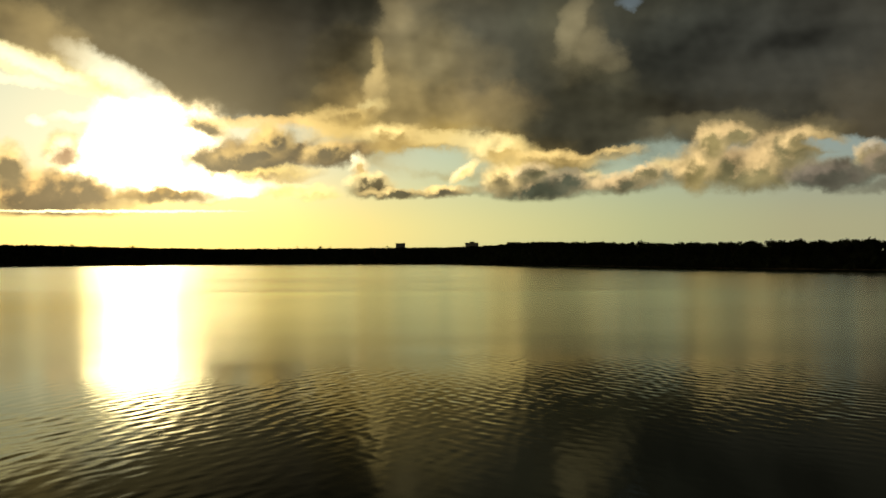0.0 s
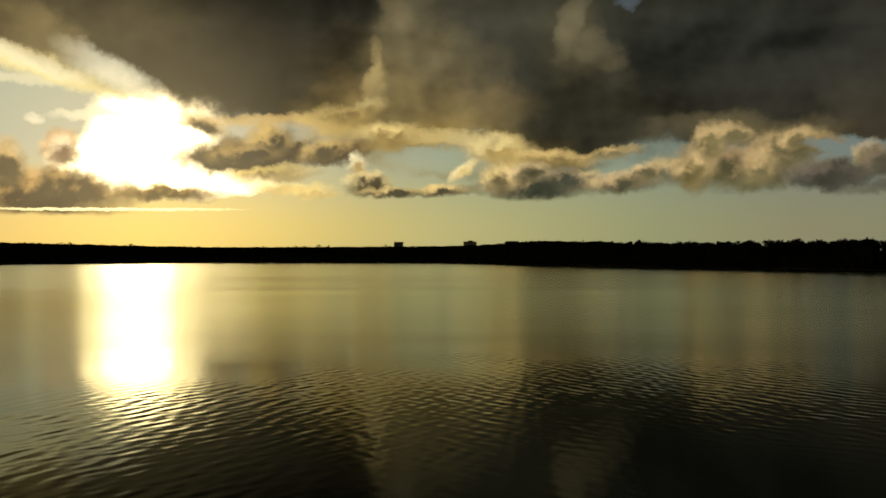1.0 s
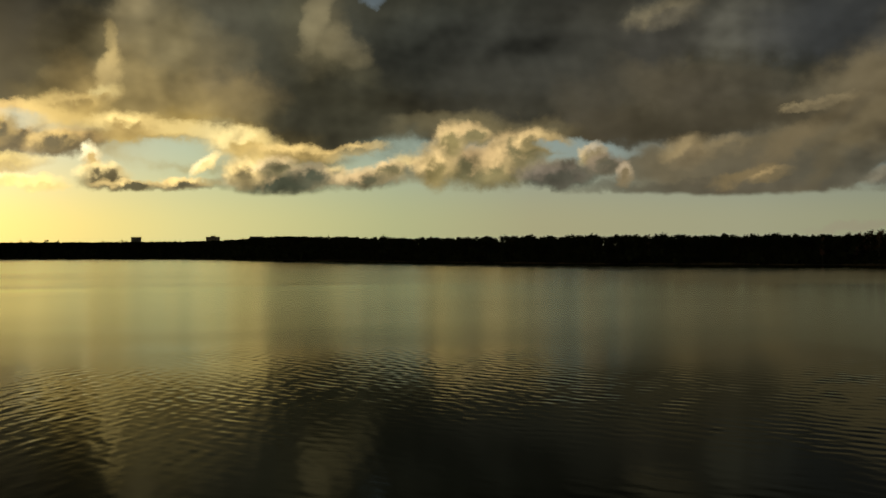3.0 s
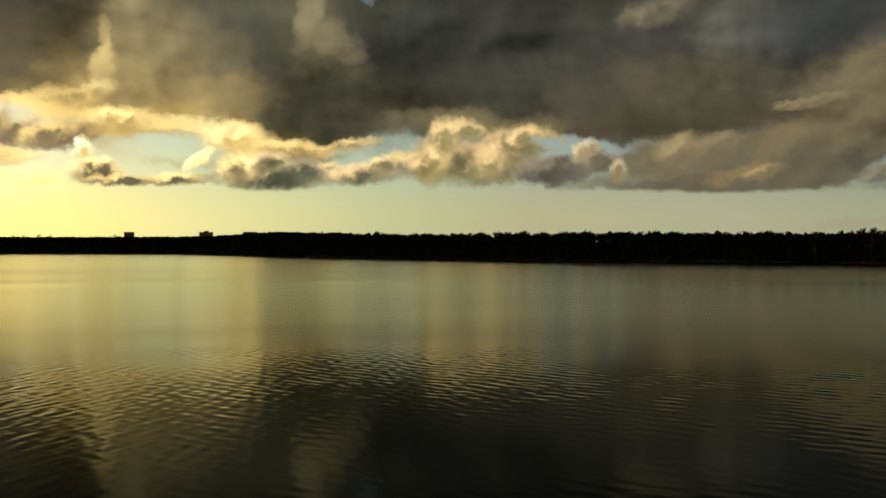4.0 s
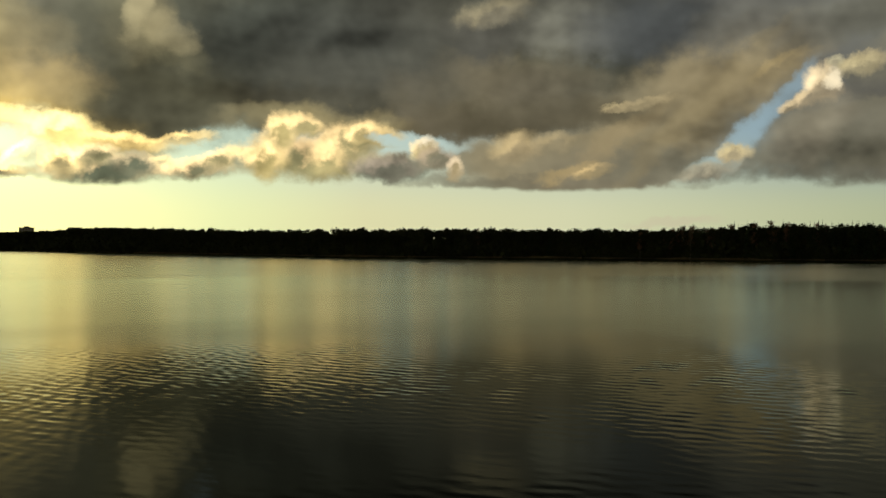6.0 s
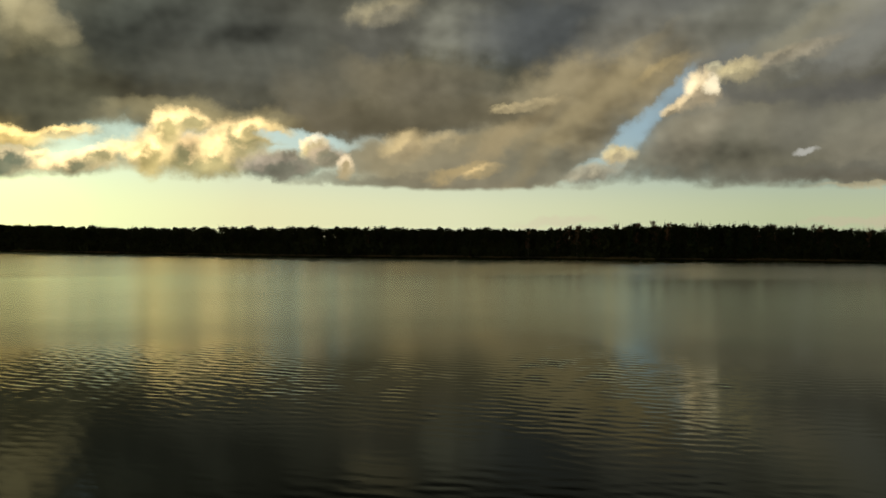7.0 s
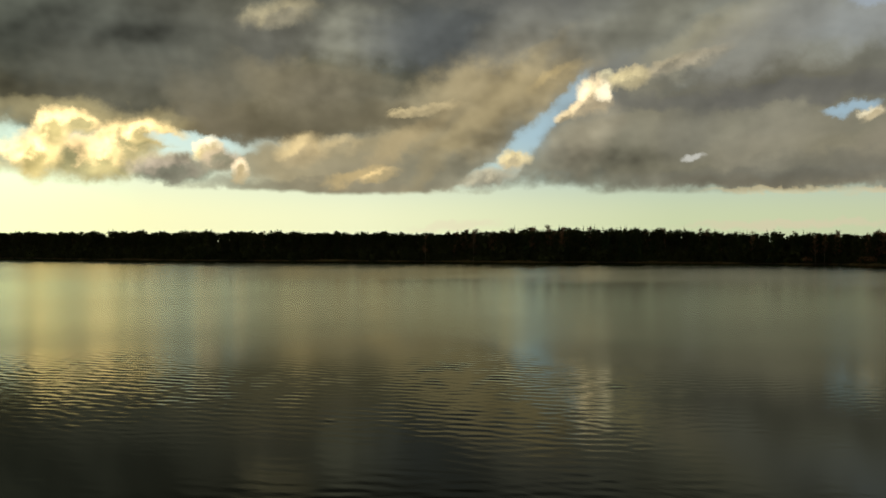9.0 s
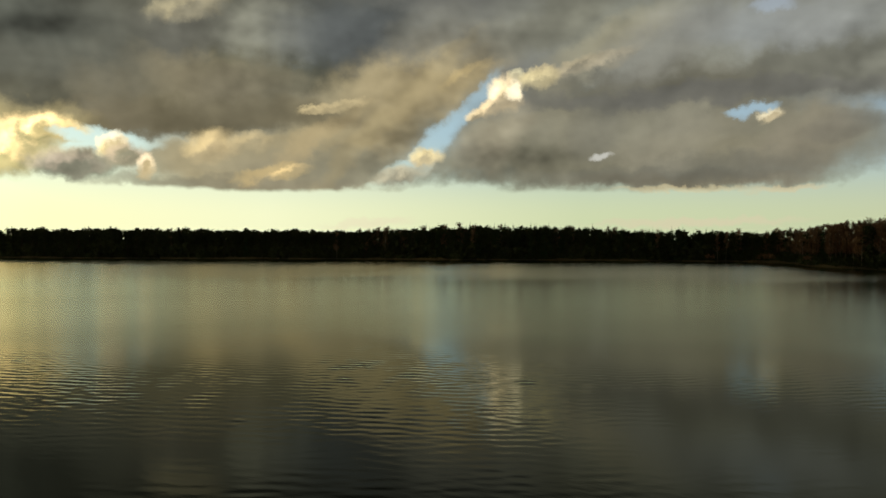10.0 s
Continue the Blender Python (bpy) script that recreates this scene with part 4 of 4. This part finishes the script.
def plant_forest():
    rng = np.random.default_rng(44)
    leaf, needle, twig, stem = [], [], [], []
    for i in range(5600):
        az = rng.uniform(-34, 78) if i % 5 > 1 else rng.uniform(-30, 10)
        depth = rng.uniform(8, 80) if az > 5 else rng.uniform(4, 140)
        r = float(shore(az)) + depth
        z = float(ground_height(np.array(az), np.array(r)))
        mixture = (0.95, 0.03, 0.02) if az < 40 else (0.72, 0.2, 0.08) if az < 60.5 else (0.12, 0.05, 0.83)
        kind = ("pine", "spruce", "birch")[int(rng.choice(3, p=mixture))]
        pool = FAR if kind == "pine" else KINDS[kind]
        trunk, crown = pool[int(rng.integers(len(pool)))]
        wide = 1.55 if az < 8 and kind == "pine" else 1.1
        s = (float(canopy(az)) - z) / 15 * (rng.uniform(0.93, 1.0) if az < 8 else rng.uniform(0.84, 1.0) if az < 36 or kind != "pine" else rng.uniform(0.8, 0.97))
        m = Matrix.Translation((r * math.sin(radians(az)), r * math.cos(radians(az)), z - 0.05)) @ pose(0, 0, 0, 0, 0, rng.uniform(0, 360)) @ Matrix.Diagonal((s * wide, s * wide, s, 1))
        {"pine": leaf, "spruce": needle, "birch": twig}[kind].append((crown, m))
        stem.append((trunk, m))
    joined("forest_foliage", leaf, LEAVES, "dark wood of rounded trees along the far shore", "forest")
    joined("forest_spruces", needle, NEEDLES, "dark spruce tops in the far shore wood", "forest")
    joined("forest_twigs", twig, TWIGS, "bare brown twigs among the far shore wood", "forest")
    joined("forest_trunks", stem, BARK, "dark trunks of the far shore wood", "forest")


def undergrowth():
    """Low thicket that fills the foot of the wood."""
    rng = np.random.default_rng(55)
    heaps = []
    for _ in range(5):
        cv, cf = [], []
        for _ in range(5):
            clump(cv, cf, Vector((rng.normal() * 1.6, rng.normal() * 0.8, rng.uniform(0.4, 2.2))), 1.5, 14, rng, 0.9, 0.36)
        heaps.append(shape("thicket", cv, cf, LEAVES))
    near = []
    for az in np.arange(-34, 76, 0.1):
        for _ in range(3):
            r = float(shore(az)) + rng.uniform(7, 40)
            z = float(ground_height(np.array(az), np.array(r)))
            s = rng.uniform(1.2, 2.9) * (1.5 if az < 8 else 1.0) if az < 58 else rng.uniform(0.7, 1.5)
            near.append((heaps[int(rng.integers(5))], Matrix.Translation((r * math.sin(radians(az)), r * math.cos(radians(az)), z - 0.3)) @ pose(0, 0, 0, 0, 0, rng.uniform(0, 360)) @ Matrix.Scale(s, 4)))
    # taller growth deeper in closes the gaps between the stems
    for az in np.arange(4, 62, 0.09):
        r = float(shore(az)) + rng.uniform(45, 85)
        z = float(ground_height(np.array(az), np.array(r)))
        s = (float(canopy(az)) - z) / 4.3 * rng.uniform(0.7, 0.86)
        near.append((heaps[int(rng.integers(5))], Matrix.Translation((r * math.sin(radians(az)), r * math.cos(radians(az)), z - 0.3)) @ pose(0, 0, 0, 0, 0, rng.uniform(0, 360)) @ Matrix.Scale(s, 4)))
    joined("thicket", near, LEAVES, "dark brushwood filling the foot of the wood", "undergrowth")


def skyline_trees():
    """A few broad single trees standing up from the far ridge."""
    rng = np.random.default_rng(77)
    for az, r, top, wide in ((-8.45, 1330, 22.6, 1.5), (-7.9, 1330, 21.6, 1.7), (-7.1, 1330, 22.4, 1.6), (-6.55, 1330, 21.8, 1.5),
                             (-3.25, 1390, 23.2, 1.3), (-3.0, 1390, 21.6, 1.2), (-17.5, 1290, 23.5, 1.2), (-20.6, 1270, 24.5, 1.3)):
        z = float(ground_height(np.array(az), np.array(float(r))))
        s = (top - z) / 15
        m = Matrix.Translation((r * math.sin(radians(az)), r * math.cos(radians(az)), z - 0.05)) @ pose(0, 0, 0, 0, 0, rng.uniform(0, 360)) @ Matrix.Diagonal((s * wide, s * wide, s, 1))
        tree_thing(*pine(rng, 15), "broad dark tree on the far ridge").matrix_basis = m


plant_forest()
skyline_trees()
undergrowth()
plant_front()


# ---- buildings beyond the wood ----
def part(name, bm, mat, parent, label=""):
    me = bpy.data.meshes.new(name)
    bm.to_mesh(me)
    bm.free()
    me.materials.append(mat)
    ob = new(name, me)
    ob.parent = parent
    return tagged(ob, label) if label else ob


def box(bm, x0, x1, y0, y1, z0, z1, bevel=0.0):
    r = bmesh.ops.create_cube(bm, size=1)
    bmesh.ops.scale(bm, vec=(x1 - x0, y1 - y0, z1 - z0), verts=r["verts"])
    bmesh.ops.translate(bm, vec=((x0 + x1) / 2, (y0 + y1) / 2, (z0 + z1) / 2), verts=r["verts"])
    if bevel:
        bmesh.ops.bevel(bm, geom=list({e for v in r["verts"] for e in v.link_edges}), offset=bevel, segments=1, affect="EDGES")
    return bm


PANE = bpy.data.meshes.new("window")
_bm = box(bmesh.new(), -0.8, 0.8, -0.06, 0.06, -0.7, 0.7)
_bm.to_mesh(PANE)
_bm.free()
PANE.materials.append(GLASS)


def block(az, r, width, depth, top, storeys, bays, label, plant):
    """A flat-roofed block facing the lake, its foot on the ground behind the wood."""
    z = float(ground_height(np.array(az), np.array(r))) - 0.2
    h = top - z
    e = new("building")
    e.matrix_basis = Matrix.Translation((r * math.sin(radians(az)), r * math.cos(radians(az)), z)) @ pose(0, 0, 0, 0, 0, -az)
    part("wall", box(bmesh.new(), -width / 2, width / 2, 0, depth, 0, h - 0.8, 0.1), CONCRETE, e)
    part("roof", box(bmesh.new(), -width / 2 - 0.5, width / 2 + 0.5, -0.5, depth + 0.5, h - 0.8, h, 0.1), ROOFING, e, "dark flat roof with overhang")
    if plant:
        part("plant_room", box(bmesh.new(), -width * 0.16, width * 0.2, depth * 0.3, depth * 0.7, h, h + 1.6, 0.1), ROOFING, e)
    step = (h - 1.4) / storeys
    for j in range(storeys):
        for i in range(bays):
            w = new("window", PANE)
            w.parent = e
            w.location = ((i + 0.5) / bays * width - width / 2, -0.02, (j + 0.55) * step)
    return tagged(e, label, "building")


block(-2.47, 1420, 13.5, 13, 27.4, 6, 4, "dark concrete tower block standing above the wood", False)
block(1.68, 1420, 19, 13, 27.8, 6, 5, "grey concrete tower block with overhanging dark roof", True)
block(4.12, 1300, 17, 12, 26.6, 5, 4, "low grey flat-roofed block behind the trees", False)
block(-10.3, 1262, 92, 30, 18.3, 2, 16, "long low grey hall with flat roof by the lake", False)


# ---- shore growth ----
def reed_belt():
    """Dry reeds at the water's edge, in broken stretches."""
    rng = np.random.default_rng(66)
    V, F = [], []
    for az in np.arange(3, 70, 0.016):
        k = math.sin(az * 1.7) + math.sin(az * 0.61 + 2) + 0.6 * math.sin(az * 5.3)
        if k < -0.6:
            continue
        for _ in range(2):
            r = float(shore(az)) + rng.uniform(-2.5, 3.5)
            h = rng.uniform(0.35, 1.0) * (0.7 + 0.35 * min(max(k, 0), 2))
            w = rng.uniform(0.15, 0.4)
            d = radians(az)
            c = np.array((r * math.sin(d), r * math.cos(d), -0.05))
            t = np.array((math.cos(d), -math.sin(d), 0)) * w
            lean = np.array((rng.normal() * 0.2, rng.normal() * 0.2, h))
            o = len(V)
            V.extend([c - t, c + t, c + lean * 0.7 + t * 0.9, c + lean, c + lean * 0.75 - t * 0.8])
            F.append((o, o + 1, o + 2, o + 3, o + 4))
    me = bpy.data.meshes.new("reeds")
    me.from_pydata([tuple(map(float, v)) for v in V], [], F)
    me.materials.append(REED)
    tagged(new("reeds", me), "dry tan reeds along the far waterline", "reeds", kind="stuff")


def shrub(az, back, w, h, mat, label):
    rng = np.random.default_rng(int(az * 100))
    e = new("bush")
    r = float(shore(az)) + back
    z = float(ground_height(np.array(az), np.array(r)))
    e.matrix_basis = Matrix.Translation((r * math.sin(radians(az)), r * math.cos(radians(az)), z - 0.05)) @ pose(0, 0, 0, 0, 0, -az)
    tv, tf, cv, cf = [], [], [], []
    for _ in range(9):
        tip = Vector((rng.normal() * w * 0.25, rng.normal() * w * 0.15, h * rng.uniform(0.5, 0.85)))
        tube(tv, tf, (tip.x * 0.2, tip.y * 0.2, -0.2), tip, 0.05, 0.015, 4)
        clump(cv, cf, tip, h * rng.uniform(0.22, 0.36), 34, rng, 0.8, 0.3)
    for name, me in (("stems", shape("stems", tv, tf, BARK)), ("crown", shape("crown", cv, cf, mat))):
        new(name, me).parent = e
    tagged(e, label, "bush", "bushes at the waterline")


shrub(60.3, 2.0, 9.0, 4.2, TWIGS, "rounded brown bare bush at the waterline")
shrub(59.4, 3.0, 6.0, 3.0, LEAVES, "small dark bush at the waterline")
shrub(57.2, 2.5, 5.0, 3.0, TWIGS, "small brown bare bush at the waterline")
shrub(62.3, 3.0, 5.0, 3.4, TWIGS, "reddish brown bush on the headland")
shrub(65.3, 4.0, 6.0, 3.2, LEAVES, "dark low bush on the headland")
shrub(47.5, 3.0, 6.0, 2.8, LEAVES, "dark low bush on the far bank")
reed_belt()
